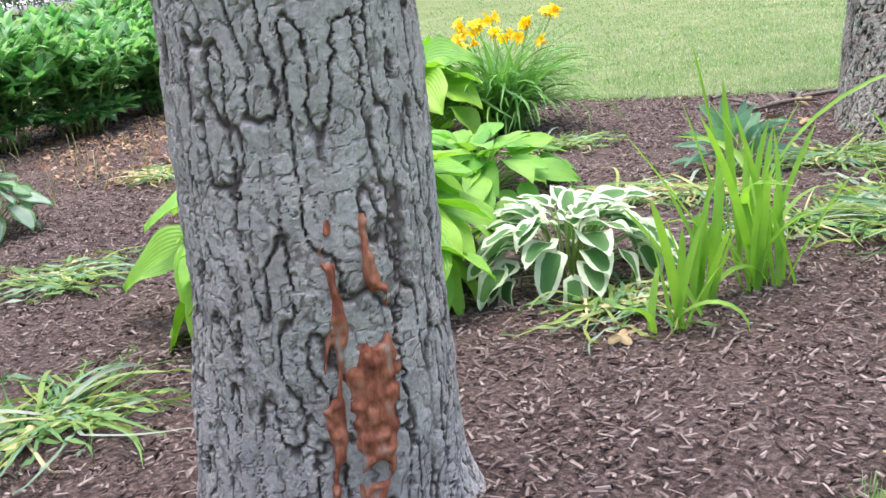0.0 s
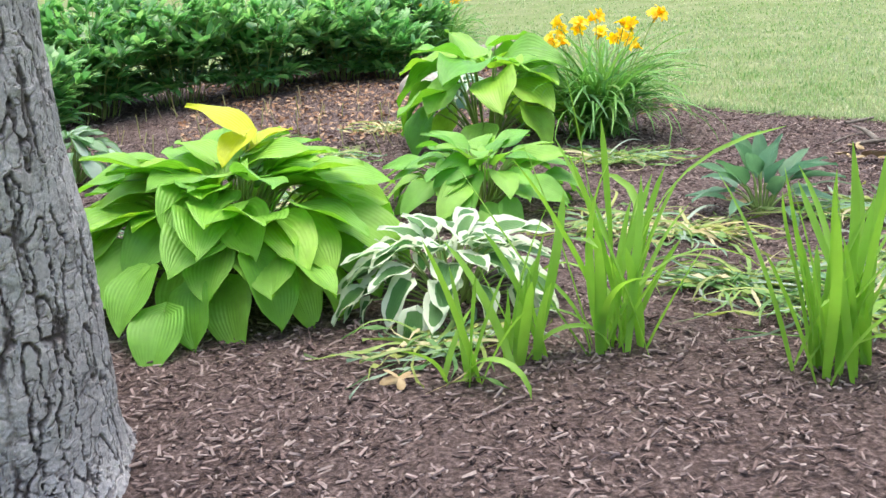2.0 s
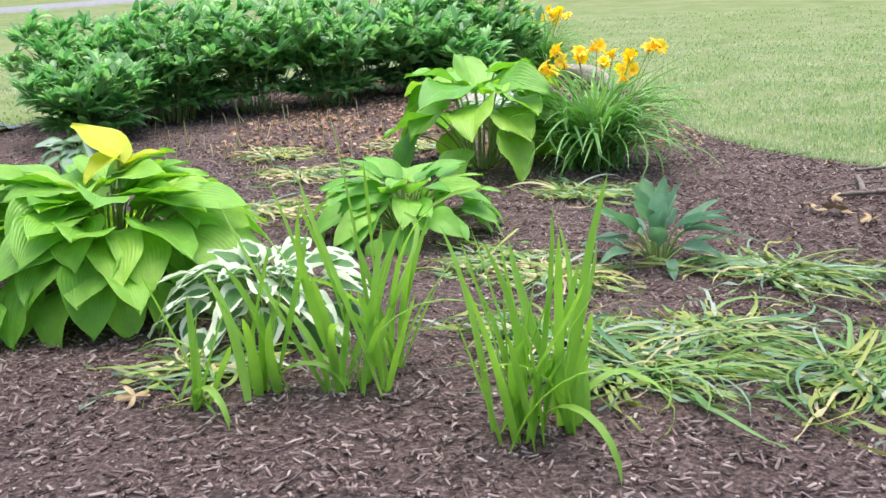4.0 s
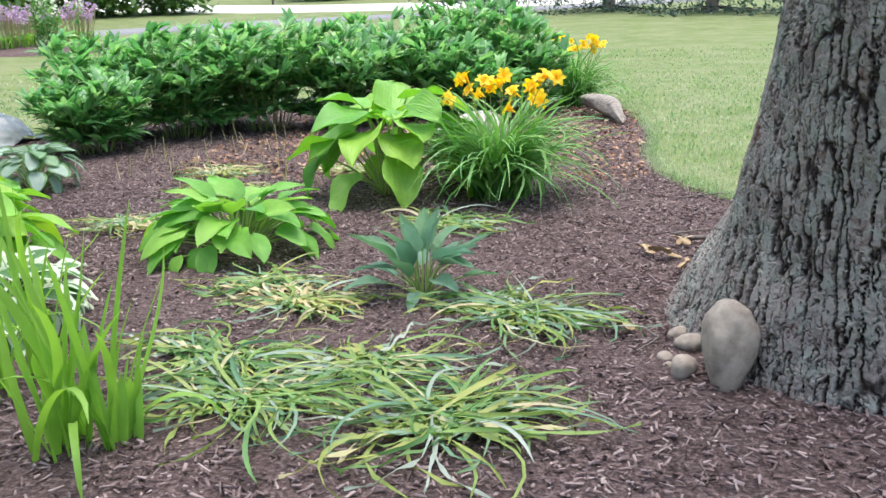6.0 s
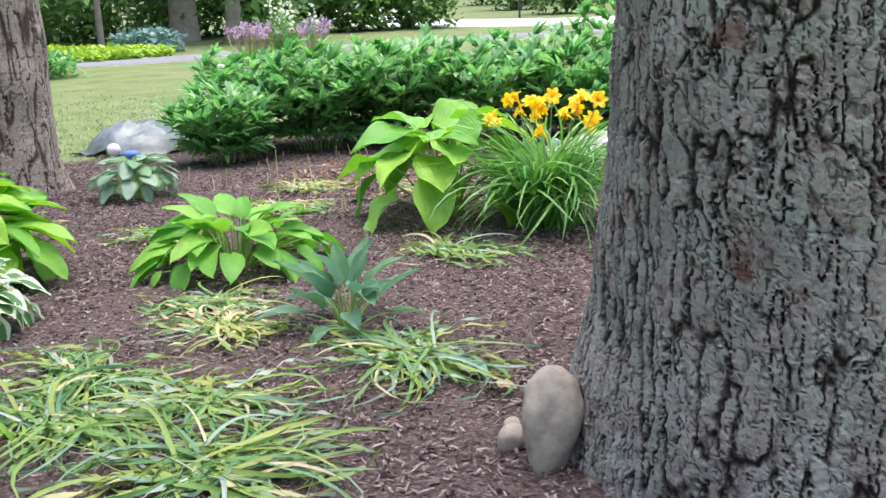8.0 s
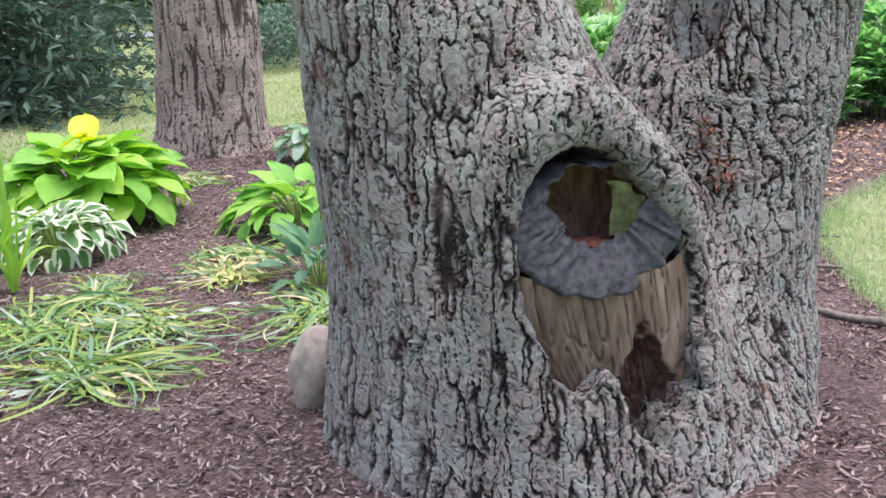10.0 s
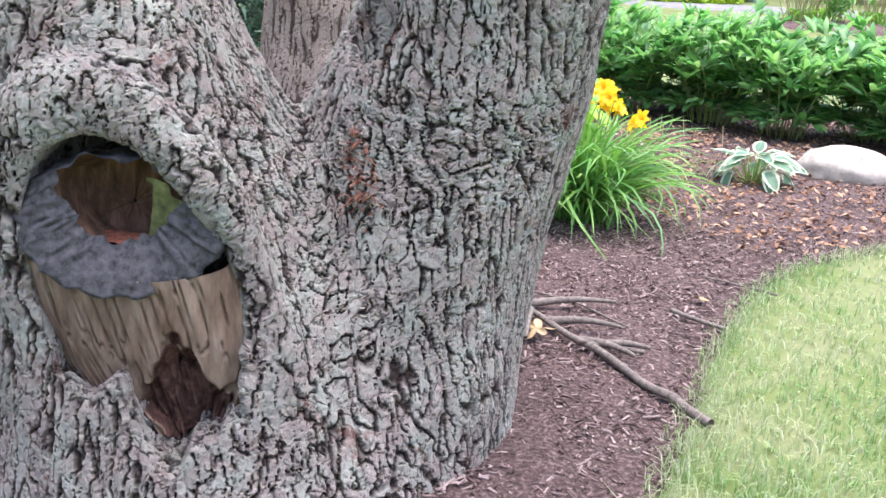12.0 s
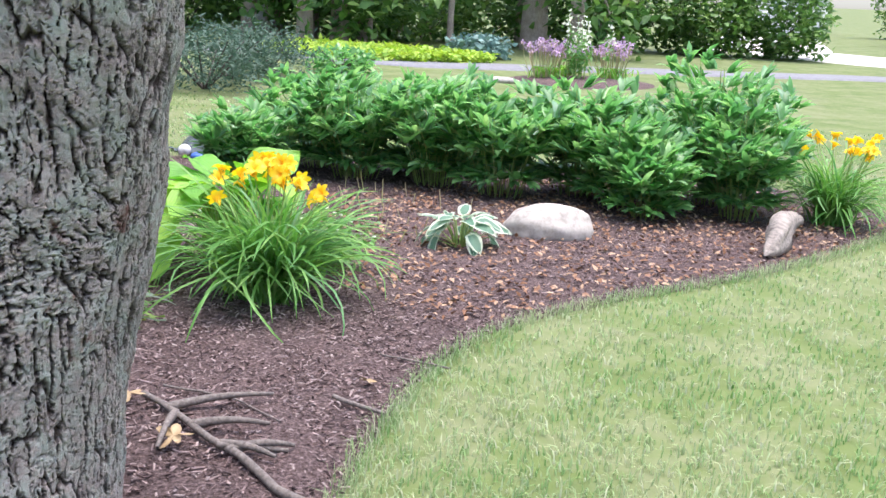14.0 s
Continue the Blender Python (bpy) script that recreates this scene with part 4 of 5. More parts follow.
hosta("hosta", -0.82, 5.12, "mid-green hosta with pointed arching leaves", HOSTA_MID, 68, 0.22, 0.14, 0.64, 0.27, 11, 0.15, 0.6, 0.05, 0.3, 0.6, droop=0.85)
hosta("variegated_hosta", -1.30, 3.70, "hosta with dark green leaves edged in white", HOSTA_WHITE, 62, 0.165, 0.115, 0.47, 0.26, 17, 0.3, 0.6, 0.10, 0.3, 0.6)
hosta("tall_hosta", -0.35, 6.75, "tall hosta with large rounded yellow-green leaves", [HOSTA_GREEN, HOSTA_MID, HOSTA_GREEN], 30, 0.36, 0.33, 0.72, 0.62, 23, 0.3, 0.6, 0.08, 0.5, 0.35, droop=1.0)
hosta("blue_hosta", 0.36, 4.38, "small upright hosta with narrow blue-green leaves", HOSTA_BLUE, 24, 0.20, 0.085, 0.27, 0.20, 29, 0.5, 0.35, 0.08, 0.2, 1.2, droop=-0.1)
hosta("pale_hosta", -0.18, 8.62, "low hosta with grey-green cream-edged leaves", HOSTA_PALE, 30, 0.19, 0.12, 0.36, 0.22, 37, 0.2, 0.6, 0.05, 0.35, 0.5)
hosta("silver_leaved_plant", -3.1, 6.75, "mound of silvery heart-shaped leaves with dark edges", SILVER_LEAF, 44, 0.16, 0.135, 0.42, 0.32, 41, 0.12, 0.5, 0.05, 0.45, 0.4, group="")


# ---- strap-leaved plants ----
def sword_clump(x, y, count, ht, spread, seed, lean=(0, 0)):
    """Upright iris-like fans."""
    r = np.random.RandomState(seed)
    plant = thing("iris", x, y, "upright clump of bright green sword-shaped leaves", "iris", "irises along the bed's front")
    fan = r.uniform(-0.5, 0.5)
    for i in range(int(count * 1.5)):
        side_ = 1 if r.rand() < 0.5 else -1
        az = fan + (0 if side_ > 0 else math.pi) + r.normal(0, 0.7)
        tip = abs(r.normal(0, 13)) + 3
        bend = abs(r.normal(0, 14)) + (70 if r.rand() < 0.10 else 0)
        v, f = strap((0, 0, -0.02), az, ht * r.uniform(0.45, 1.3), r.uniform(0.022, 0.038), radians(90 - tip), radians(bend), 9, r.normal(0, 0.8), 0.3, r.normal(0, 0.3))
        o = np.array([math.cos(fan), math.sin(fan), 0]) * spread * r.uniform(-1.2, 1.2) + np.array([-math.sin(fan), math.cos(fan), 0]) * spread * r.normal(0, 0.4)
        v = v + o + np.array([lean[0], lean[1], 0]) * v[:, 2:3]
        part("leaf", make_mesh("leaf", v, f, IRIS), plant)
    # one bent-over leaf
    v, f = strap((0, 0, 0), r.uniform(0, 6.28), ht * 0.8, 0.026, radians(60), radians(150), 9, 0.4, 0.3)
    part("leaf", make_mesh("leaf", v, f, IRIS), plant)


for k, (x, y, c, h, s) in enumerate([(-1.43, 3.0, 5, 0.42, 0.05), (-1.2, 3.08, 9, 0.46, 0.06), (-0.93, 3.08, 15, 0.62, 0.10), (-0.36, 2.73, 22, 0.64, 0.10), (-0.80, 3.25, 7, 0.75, 0.05), (-0.24, 2.82, 5, 0.5, 0.05)]):
    sword_clump(x, y, c, h, s, 50 + k)


def flat_clump(x, y, count, length, seed, az0=None, mat=None, straw=8):
    r = np.random.RandomState(seed)
    plant = thing("daffodil_clump", x, y, "flattened clump of yellowing daffodil leaves on the mulch", "daffodil", "flattened daffodil clumps")
    for nm, mt, c in (("foliage", mat or FLATLEAF, int(count * 0.75)), ("dry_leaves", STRAWLEAF, straw)):
        s = Soup()
        for i in range(c):
            az = (0.35 if seed % 2 else -0.5) + r.normal(0, 0.75) + (3.14 if r.rand() < 0.42 else 0)
            o = r.normal(0, length * 0.16, 2)
            rise = radians(abs(r.normal(10, 11)))
            v, f = strap((o[0], o[1], 0.0), az, length * r.uniform(0.5, 1.25), r.uniform(0.008, 0.017), rise, rise * 1.9, 8, r.normal(0, 0.8), 0.3, r.normal(0, 0.5))
            z = v[:, 2]
            v[:, 2] = np.maximum(z, 0.008 + 0.03 * r.rand() + 0.012 * np.sin(np.arange(len(v)) * 0.7 + i))
            s.add(v, f)
        o = part(nm, s.mesh(nm, mt), plant)


for k, (x, y, c, ln) in enumerate([(0.0, 3.12, 170, 0.42), (0.72, 3.02, 190, 0.45), (0.82, 4.08, 170, 0.42), (-0.40, 4.42, 70, 0.36), (0.20, 5.75, 90, 0.38), (-3.25, 3.75, 130, 0.42), (-2.95, 5.35, 90, 0.40),
                                   (-1.45, 3.25, 80, 0.33), (-0.25, 3.45, 120, 0.38), (0.35, 3.45, 90, 0.36), (-0.15, 4.15, 60, 0.35), (-1.7, 5.6, 90, 0.36), (-1.6, 6.6, 80, 0.36), (-1.9, 7.4, 60, 0.34), (-0.9, 7.6, 60, 0.3)]):
    flat_clump(x, y, c, ln, 80 + k, straw=7 if k < 10 else 40)


def lily_flower_mesh():
    s = Soup()
    for k in range(6):
        a = k * math.pi / 3
        v, f = strap((0, 0, 0), a, 0.078, 0.044 if k % 2 else 0.034, radians(68), radians(95), 6, 0, 0.25)
        s.add(v, f)
    s.add(*tube([(0, 0, -0.03), (0, 0, 0.01)], [0.004, 0.009], 6))
    return s.mesh("flower", PETAL)


FLOWER = lily_flower_mesh()


def daylily(x, y, count, length, flowers, seed, label, ht=0.72):
    r = np.random.RandomState(seed)
    plant = thing("daylily", x, y, label, "daylily", "yellow daylilies")
    s = Soup()
    for i in range(count):
        az = r.uniform(0, 6.283)
        o = r.normal(0, 0.07, 2)
        rise = radians(r.uniform(50, 88))
        s.add(*strap((o[0], o[1], -0.02), az, length * r.uniform(0.55, 1.15), r.uniform(0.012, 0.023), rise, radians(r.uniform(50, 135)), 9, r.normal(0, 0.4), 0.35, r.normal(0, 0.3)))
    part("foliage", s.mesh("foliage", LILYLEAF), plant)
    for i in range(flowers):
        az = r.uniform(0, 6.283)
        rad = 0.42 * math.sqrt(r.rand())
        h = ht * r.uniform(0.85, 1.1)
        p = np.array([math.cos(az) * rad, math.sin(az) * rad, h])
        t = np.linspace(0, 1, 6)[:, None]
        part("scape", make_mesh("scape", *tube(np.array([p[0] * 0.2, p[1] * 0.2, 0]) * (1 - t) + p * t + np.array([0, 0, 0.05]) * np.sin(t * 3.14), 0.003, 5), STEM), plant)
        for j in range(2 if r.rand() < 0.5 else 1):
            m = Matrix.Translation(p + r.normal(0, 0.03, 3) * j) @ Matrix.Rotation(r.uniform(0, 6.28), 4, "Z") @ Matrix.Rotation(r.uniform(0.4, 1.3), 4, "X") @ Matrix.Diagonal((1, 1, 1, 1))
            part("flower", FLOWER, plant, "golden yellow trumpet flower", m)


daylily(0.42, 6.65, 520, 0.92, 17, 101, "daylily clump with arching green leaves and golden flowers")
daylily(0.62, 12.6, 340, 0.95, 20, 102, "far daylily clump with golden flowers beside a log", 0.75)


# ---- peonies ----
def peony(x, y, radius, height, stems, seed, label, mat=PEONY):
    r = np.random.RandomState(seed)
    plant = thing("peony", x, y, label, "peony", "row of peonies")
    st, lv = Soup(), Soup()
    for i in range(stems):
        az, k = i * 2.39996, math.sqrt((i + 0.5) / stems)
        top = np.array([math.cos(az) * radius * k, math.sin(az) * radius * k, height * (1.0 - 0.25 * k * k) * r.uniform(0.72, 1.2)])
        base = top * np.array([0.35, 0.35, 0])
        t = np.linspace(0, 1, 7)[:, None]
        pth = base * (1 - t) ** 2 + 2 * np.array([top[0] * 0.6, top[1] * 0.6, height * 0.6]) * t * (1 - t) + top * t ** 2
        st.add(*tube(pth, 0.005, 5))
        for j in range(7):
            q = 0.14 + 0.86 * (j + 1) / 7
            p = pth[min(6, int(q * 6))] + r.normal(0, 0.01, 3)
            a = j * 2.4 + az
            ln = r.uniform(0.10, 0.19)
            tip = p + np.array([math.cos(a) * ln, math.sin(a) * ln, ln * r.uniform(-0.1, 0.45)])
            st.add(*tube([p, (p + tip) / 2 + np.array([0, 0, 0.01]), tip], 0.002, 4))
            for b in (-0.75, -0.35, 0, 0.35, 0.75):
                for c in ((0.55, 1.0) if abs(b) < 0.5 else (0.75,)):
                    v, f = strap((0, 0, 0), a + b * 1.3 + r.normal(0, 0.15), r.uniform(0.14, 0.24), r.uniform(0.045, 0.07), radians(r.uniform(0, 45) + 30 * q * q), radians(r.uniform(10, 65)), 4, r.normal(0, 0.4), 0.3)
                    lv.add(v + p + (tip - p) * c, f)
    part("stem", st.mesh("stem", STEM), plant)
    part("foliage", lv.mesh("foliage", mat), plant)


PE = "leafy dark green peony bush with glossy divided leaves"
for k, (x, y, rd, h, n) in enumerate([(-3.7, 8.6, 0.5, 0.60, 26), (-4.2, 9.8, 0.72, 0.95, 38), (-3.35, 9.75, 0.7, 0.92, 38), (-2.6, 10.3, 0.7, 0.98, 38), (-1.85, 10.55, 0.66, 0.92, 36), (-1.55, 11.4, 0.7, 1.0, 36), (-0.85, 11.25, 0.62, 0.85, 34),
                                   (-0.6, 12.4, 0.75, 1.28, 44), (0.05, 11.9, 0.5, 0.9, 28), (-3.4, 10.8, 0.7, 0.95, 30), (-0.35, 11.0, 0.4, 0.55, 20)]):
    peony(x, y, rd, h, n, 120 + k, PE)
# small plant with white button flowers
daisy = thing("feverfew", 0.05, 7.35, "small bushy plant with white button flowers", "flower")
s, t = Soup(), Soup()
fl = Soup()
for i in range(40):
    a, rr_ = rs.uniform(0, 6.28), 0.32 * math.sqrt(rs.rand())
    p = np.array([math.cos(a) * rr_, math.sin(a) * rr_, rs.uniform(0.22, 0.42)])
    s.add(*tube([p * (0.3, 0.3, 0), p * (0.8, 0.8, 0.6), p], 0.002, 4))
    q = p[None] * rs.uniform(0.3, 0.95, (14, 1)) + rs.normal(0, 0.03, (14, 3))
    q[:, 2] = np.clip(q[:, 2], 0.02, None)
    leaf_batch(t, q, 0.06, 0.45)
    if i < 16:
        fl.add(*tube([p + (0, 0, 0), p + (0, 0, 0.008), p + (0, 0, 0.012)], [0.012, 0.014, 0.002], 7))
part("stem", s.mesh("stem", STEM), daisy)
part("foliage", t.mesh("foliage", LILYLEAF), daisy)
part("flower_head", fl.mesh("flower_head", WHITE_PETAL), daisy)


# ---- stones, log, sticks, litter ----
def stone(name, x, y, z, size, mat, label, seed, rot=(0, 0, 0), rough=0.16, category="stone", group="", sub=4, taper=0.0):
    bm = bmesh.new()
    bmesh.ops.create_icosphere(bm, subdivisions=sub, radius=1)
    co = np.array([v.co[:] for v in bm.verts])
    k = 1 + rough * 2 * (vnoise(co * 1.1 + seed, 5) - 0.5) + rough * 0.5 * (vnoise(co * 3 + seed, 6) - 0.5) + 0.015 * (vnoise(co * 18, 7) - 0.5)
    co = co * k[:, None]
    co[:, :2] *= (1 + taper * co[:, 2:3])
    co = co * np.array(size)
    faces = [[v.index for v in f.verts] for f in bm.faces]
    bm.free()
    ob = new(name, make_mesh(name, co, np.array(faces), mat))
    ob.matrix_world = pose(x, y, z, *rot)
    return tagged(ob, label, category, group)


stone("field_stone", 1.60, 3.49, 0.14, (0.098, 0.085, 0.165), STONE, "tan egg-shaped stone leaning on the tree trunk", 2.0, (-14, 10, 20), 0.24, taper=0.28)
for k, (x, y, r_) in enumerate([(1.50, 3.80, 0.05), (1.46, 3.93, 0.035), (1.455, 3.55, 0.055), (1.40, 3.68, 0.03), (1.41, 3.60, 0.022)]):
    stone("small_stone", x, y, 0.035 * r_ / 0.05, (r_ * 1.15, r_ * 0.85, r_ * 0.75), STONE, "small tan stone beside the larger one", 5.0 + k * 3, (0, 0, 40 * k), 0.2, group="small stones at the trunk", sub=3)
stone("boulder", -0.18, 9.58, 0.07, (0.38, 0.27, 0.2), BOULDER, "pale rounded boulder half sunk in the mulch", 12.0, (0, 0, 55), 0.2, "boulder")


def log():
    n, k = 26, 18
    t = np.linspace(0, 1, n)
    pth = np.stack([1.22 - 0.47 * t + 0.04 * np.sin(t * 7), 10.55 + 1.2 * t, 0.04 + 0.15 * np.sin(t * 2.2) + 0 * t], 1)
    v, f = tube(pth, (0.03 + 0.075 * np.sin(np.clip(t * 1.1, 0, 1) * 2.6)) * np.clip(np.minimum(t, 1 - t) * 14, 0.01, 1), k)
    a = np.tile(np.arange(k), n)
    cen = np.repeat(pth, k, 0)
    w = vnoise(np.stack([a * 0.9, np.repeat(t, k) * 3, 0 * a], 1), 41) - 0.5
    v = cen + (v - cen) * (1 + 1.1 * w)[:, None]
    ob = new("driftwood_log", make_mesh("driftwood_log", v, f, DRIFT))
    tagged(ob, "weathered grey driftwood log lying on the mulch", "log")


log()


def stick(name, pts, r0, r1, label, group="", twigs=()):
    p = np.array(pts, float)
    t = np.linspace(0, len(p) - 1, (len(p) - 1) * 5 + 1)
    q = np.stack([np.interp(t, np.arange(len(p)), p[:, i]) for i in range(3)], 1)
    q += (np.stack([vnoise(q * 14 + s_, 44) for s_ in (1, 5, 9)], 1) - 0.5) * 0.02
    s = Soup()
    s.add(*tube(q, np.linspace(r0, r1, len(q)), 8))
    for at_, dx, dy, ln in twigs:
        b = q[int(at_ * (len(q) - 1))]
        k = np.linspace(0, 1, 6)[:, None]
        s.add(*tube(b + np.array([dx, dy, 0.02]) * ln * k + np.array([0, 0, 0.02]) * np.sin(k * 3), r1 * (1.1 - 0.7 * k[:, 0]), 6))
    ob = new(name, s.mesh(name, TWIG))
    return tagged(ob, label, "stick", group)


stick("fallen_branch", [(1.55, 5.45, 0.04), (1.9, 5.47, 0.045), (2.25, 5.5, 0.04), (2.6, 5.5, 0.04), (2.95, 5.52, 0.035)], 0.012, 0.019, "fallen grey branch with side twigs", "", [(0.3, 0.35, 0.5, 0.5), (0.45, 0.5, 0.25, 0.45), (0.2, 0.6, -0.4, 0.5), (0.5, 0.3, 0.6, 0.35), (0.15, 0.2, 0.7, 0.6)])
stick("stick", [(2.2, 5.47, 0.05), (2.28, 5.56, 0.05), (2.36, 5.68, 0.04)], 0.012, 0.009, "short broken grey stick on the mulch", "sticks")
stick("stick", [(1.98, 6.12, 0.035), (2.12, 6.16, 0.035), (2.26, 6.2, 0.035)], 0.012, 0.009, "short broken grey stick on the mulch", "sticks")
stick("stick", [(1.5, 5.55, 0.035), (1.75, 5.75, 0.03), (2.1, 5.8, 0.03)], 0.006, 0.004, "thin brown twig on the mulch", "sticks")
stick("stick", [(1.95, 6.8, 0.03), (1.75, 6.68, 0.03), (1.6, 6.62, 0.03)], 0.006, 0.004, "thin brown twig on the mulch", "sticks")
stick("stick", [(1.32, 4.0, 0.03), (1.38, 3.85, 0.035), (1.30, 3.7, 0.03)], 0.005, 0.003, "thin curved twig on the mulch", "sticks")


def dead_leaf(x, y, size, az, seed, z=0.05, tilt=0.3):
    r = np.random.RandomState(seed)
    a = np.linspace(0, 2 * np.pi, 40, endpoint=False)
    rad = size * (0.6 + 0.32 * np.cos(5 * a + 1)) * (1 + 0.12 * r.rand(40))
    ring = [np.stack([np.cos(a) * rad * k, np.sin(a) * rad * k * 0.7, 0.18 * size * np.cos(2 * a + seed) * k * k + 0 * a], 1) for k in (0.02, 0.35, 0.7, 1.0)]
    ob = new("dead_leaf", make_mesh("dead_leaf", np.concatenate(ring), grid_faces(40, 4, True), DEADLEAF))
    ob.matrix_world = pose(x, y, z, math.degrees(tilt), 0, az)
    tagged(ob, "curled pale brown dead oak leaf", "leaf", "dead oak leaves")


for k, (x, y, sz, zz) in enumerate([(2.06, 5.36, 0.10, 0.06), (1.55, 5.38, 0.08, 0.05), (1.35, 5.2, 0.07, 0.05), (1.44, 5.08, 0.11, 0.06), (1.9, 6.35, 0.05, 0.04), (1.55, 4.9, 0.08, 0.05), (0.3, 4.5, 0.08, 0.05), (-1.62, 3.02, 0.07, 0.05), (-1.52, 1.98, 0.09, 0.05), (-1.63, 2.03, 0.07, 0.04), (1.25, 3.95, 0.08, 0.05)]):
    dead_leaf(x, y, sz, 50 * k, k, zz)


def litter():
    s = Soup()
    c = 4600
    x, y = rs.uniform(-2.5, 1.4, c), rs.uniform(7.2, 13.2, c)
    p = np.stack([x, y, rs.uniform(0.025, 0.05, c)], 1)[inside(x, y)]
    leaf_batch(s, p, 0.055, 0.5, 0.35)
    ob = new("leaf_litter", s.mesh("leaf_litter", LITTER))
    tagged(ob, "brown dead leaf litter under the peonies", "leaf litter", kind="stuff")
    d = Soup()
    for k in range(70):
        x_, y_ = rs.uniform(-3.6, -0.4), rs.uniform(6.6, 9.6)
        d.add(*tube([(x_, y_, 0), (x_ + rs.normal(0, 0.03), y_ + rs.normal(0, 0.03), rs.uniform(0.08, 0.22))], [0.005, 0.004], 5))
    ob = new("dry_stalks", d.mesh("dry_stalks", STRAWLEAF))
    tagged(ob, "dry straw-coloured cut stalks standing in the mulch", "stalk", kind="stuff")


litter()


# ---- sheeted heap at the bed's far edge ----
def heap():
    ob = thing("covered_heap", -5.45, 9.25, "heap under a crumpled grey plastic sheet", "plastic sheet")
    U, K = (q.ravel() for q in np.meshgrid(np.linspace(-1, 1, 40), np.linspace(-1, 1, 30)))
    rr = np.hypot(U, K)
    z = 0.30 * np.clip(1 - rr ** 2 * 0.9, 0, 1) ** 0.7
    w = np.stack([U * 4, K * 4, 0 * U], 1)
    z = z * (0.8 + 0.4 * vnoise(w, 51)) + 0.06 * np.abs(vnoise(w * 2, 52) - 0.5) + 0.0
    part("sheet", make_mesh("sheet", np.stack([U * 0.6, K * 0.5, z], 1), grid_faces(40, 30), TARP), ob)
    stone("white_ball", -5.20, 8.62, 0.11, (0.075, 0.075, 0.07), WHITE, "white round ball beside the sheeted heap", 60, (0, 0, 0), 0.03, "ball", sub=3)
    stone("blue_tub", -5.05, 8.72, 0.05, (0.10, 0.07, 0.05), BLUE, "low blue plastic tub beside the heap", 61, (0, 0, 30), 0.05, "tub", sub=3)


heap()


# ---- background ----
def conifer(x, y, height, radius, seed, label, whorls=15, per=9, low=0.3, dens=1.0):
    r = np.random.RandomState(seed)
    z0 = float(ground_z(x, y))
    tree = thing("conifer", x, y, label, "conifer", "background conifers", z=z0)
    part("trunk", make_mesh("trunk", *tube([(0, 0, -0.1), (0, 0, height * 0.5), (0, 0, height)], [0.03 * height, 0.018 * height, 0.01], 10), BARK3), tree)
    s, br = Soup(), Soup()
    for w in range(whorls):
        k = w / whorls
        zb = low + (height - low) * k
        for b in range(per):
            a = b * 6.283 / per + w * 0.7 + r.normal(0, 0.15)
            ln = radius * (1 - k) ** 0.8 * r.uniform(0.75, 1.15) + 0.15
            n = int(26 * dens * max(0.35, ln / radius))
            t = r.uniform(0.12, 1, n)
            d = np.array([math.cos(a), math.sin(a), 0])
            p = d * (t * ln)[:, None] + np.stack([0 * t, 0 * t, zb - 0.22 * ln * t + 0.14 * ln * t ** 2], 1)
            br.add(*tube([(0, 0, zb), d * ln * 0.5 + (0, 0, zb - 0.06 * ln), d * ln + (0, 0, zb - 0.08 * ln)], [0.02, 0.013, 0.004], 4))
            p += r.normal(0, 1, (n, 3)) * np.array([0.12, 0.12, 0.05]) * ln * 0.8
            leaf_batch(s, p, 0.085 * height ** 0.5, 0.3, 0.8)
    part("branch", br.mesh("branch", DARKPOST), tree)
    part("foliage", s.mesh("foliage", NEEDLE), tree)


def forest_tree(x, y, height, crown, seed, label="woodland tree with a dense green crown", name="woodland_tree", trunk_r=0.2, low=0.35, count=1500, size=0.34, lean=0.0, mat=WOODLEAF, bark=BARK3):
    r = np.random.RandomState(seed)
    z0 = float(ground_z(x, y))
    tree = thing(name, x, y, label, "tree", "background trees", z=z0)
    t = np.linspace(0, 1, 8)[:, None]
    pth = np.concatenate([lean * height * t + 0.1 * r.normal(0, 1, (8, 1)) * t, 0.1 * r.normal(0, 1, (8, 1)) * t, height * 0.8 * t - 0.1], 1)
    part("trunk", make_mesh("trunk", *tube(pth, trunk_r * (1.25 - 0.9 * t[:, 0]), 12), bark), tree)
    s = Soup()
    lb = Soup()
    for k in range(7):
        a = k * 2.4
        mid = np.array([math.cos(a) * crown * 0.5 + lean * height * 0.6, math.sin(a) * crown * 0.5, height * (low + (1 - low) * (k + 0.8) / 7.5)])
        lb.add(*tube([pth[4], (pth[4] + mid) / 2, mid], [trunk_r * 0.4, trunk_r * 0.25, 0.03], 6))
        leaf_cloud(s, mid, (crown * 0.62, crown * 0.62, height * 0.16), count // 7, size, 0.55, 0.2)
    part("limb", lb.mesh("limb", bark), tree)
    part("crown", s.mesh("crown", mat), tree)


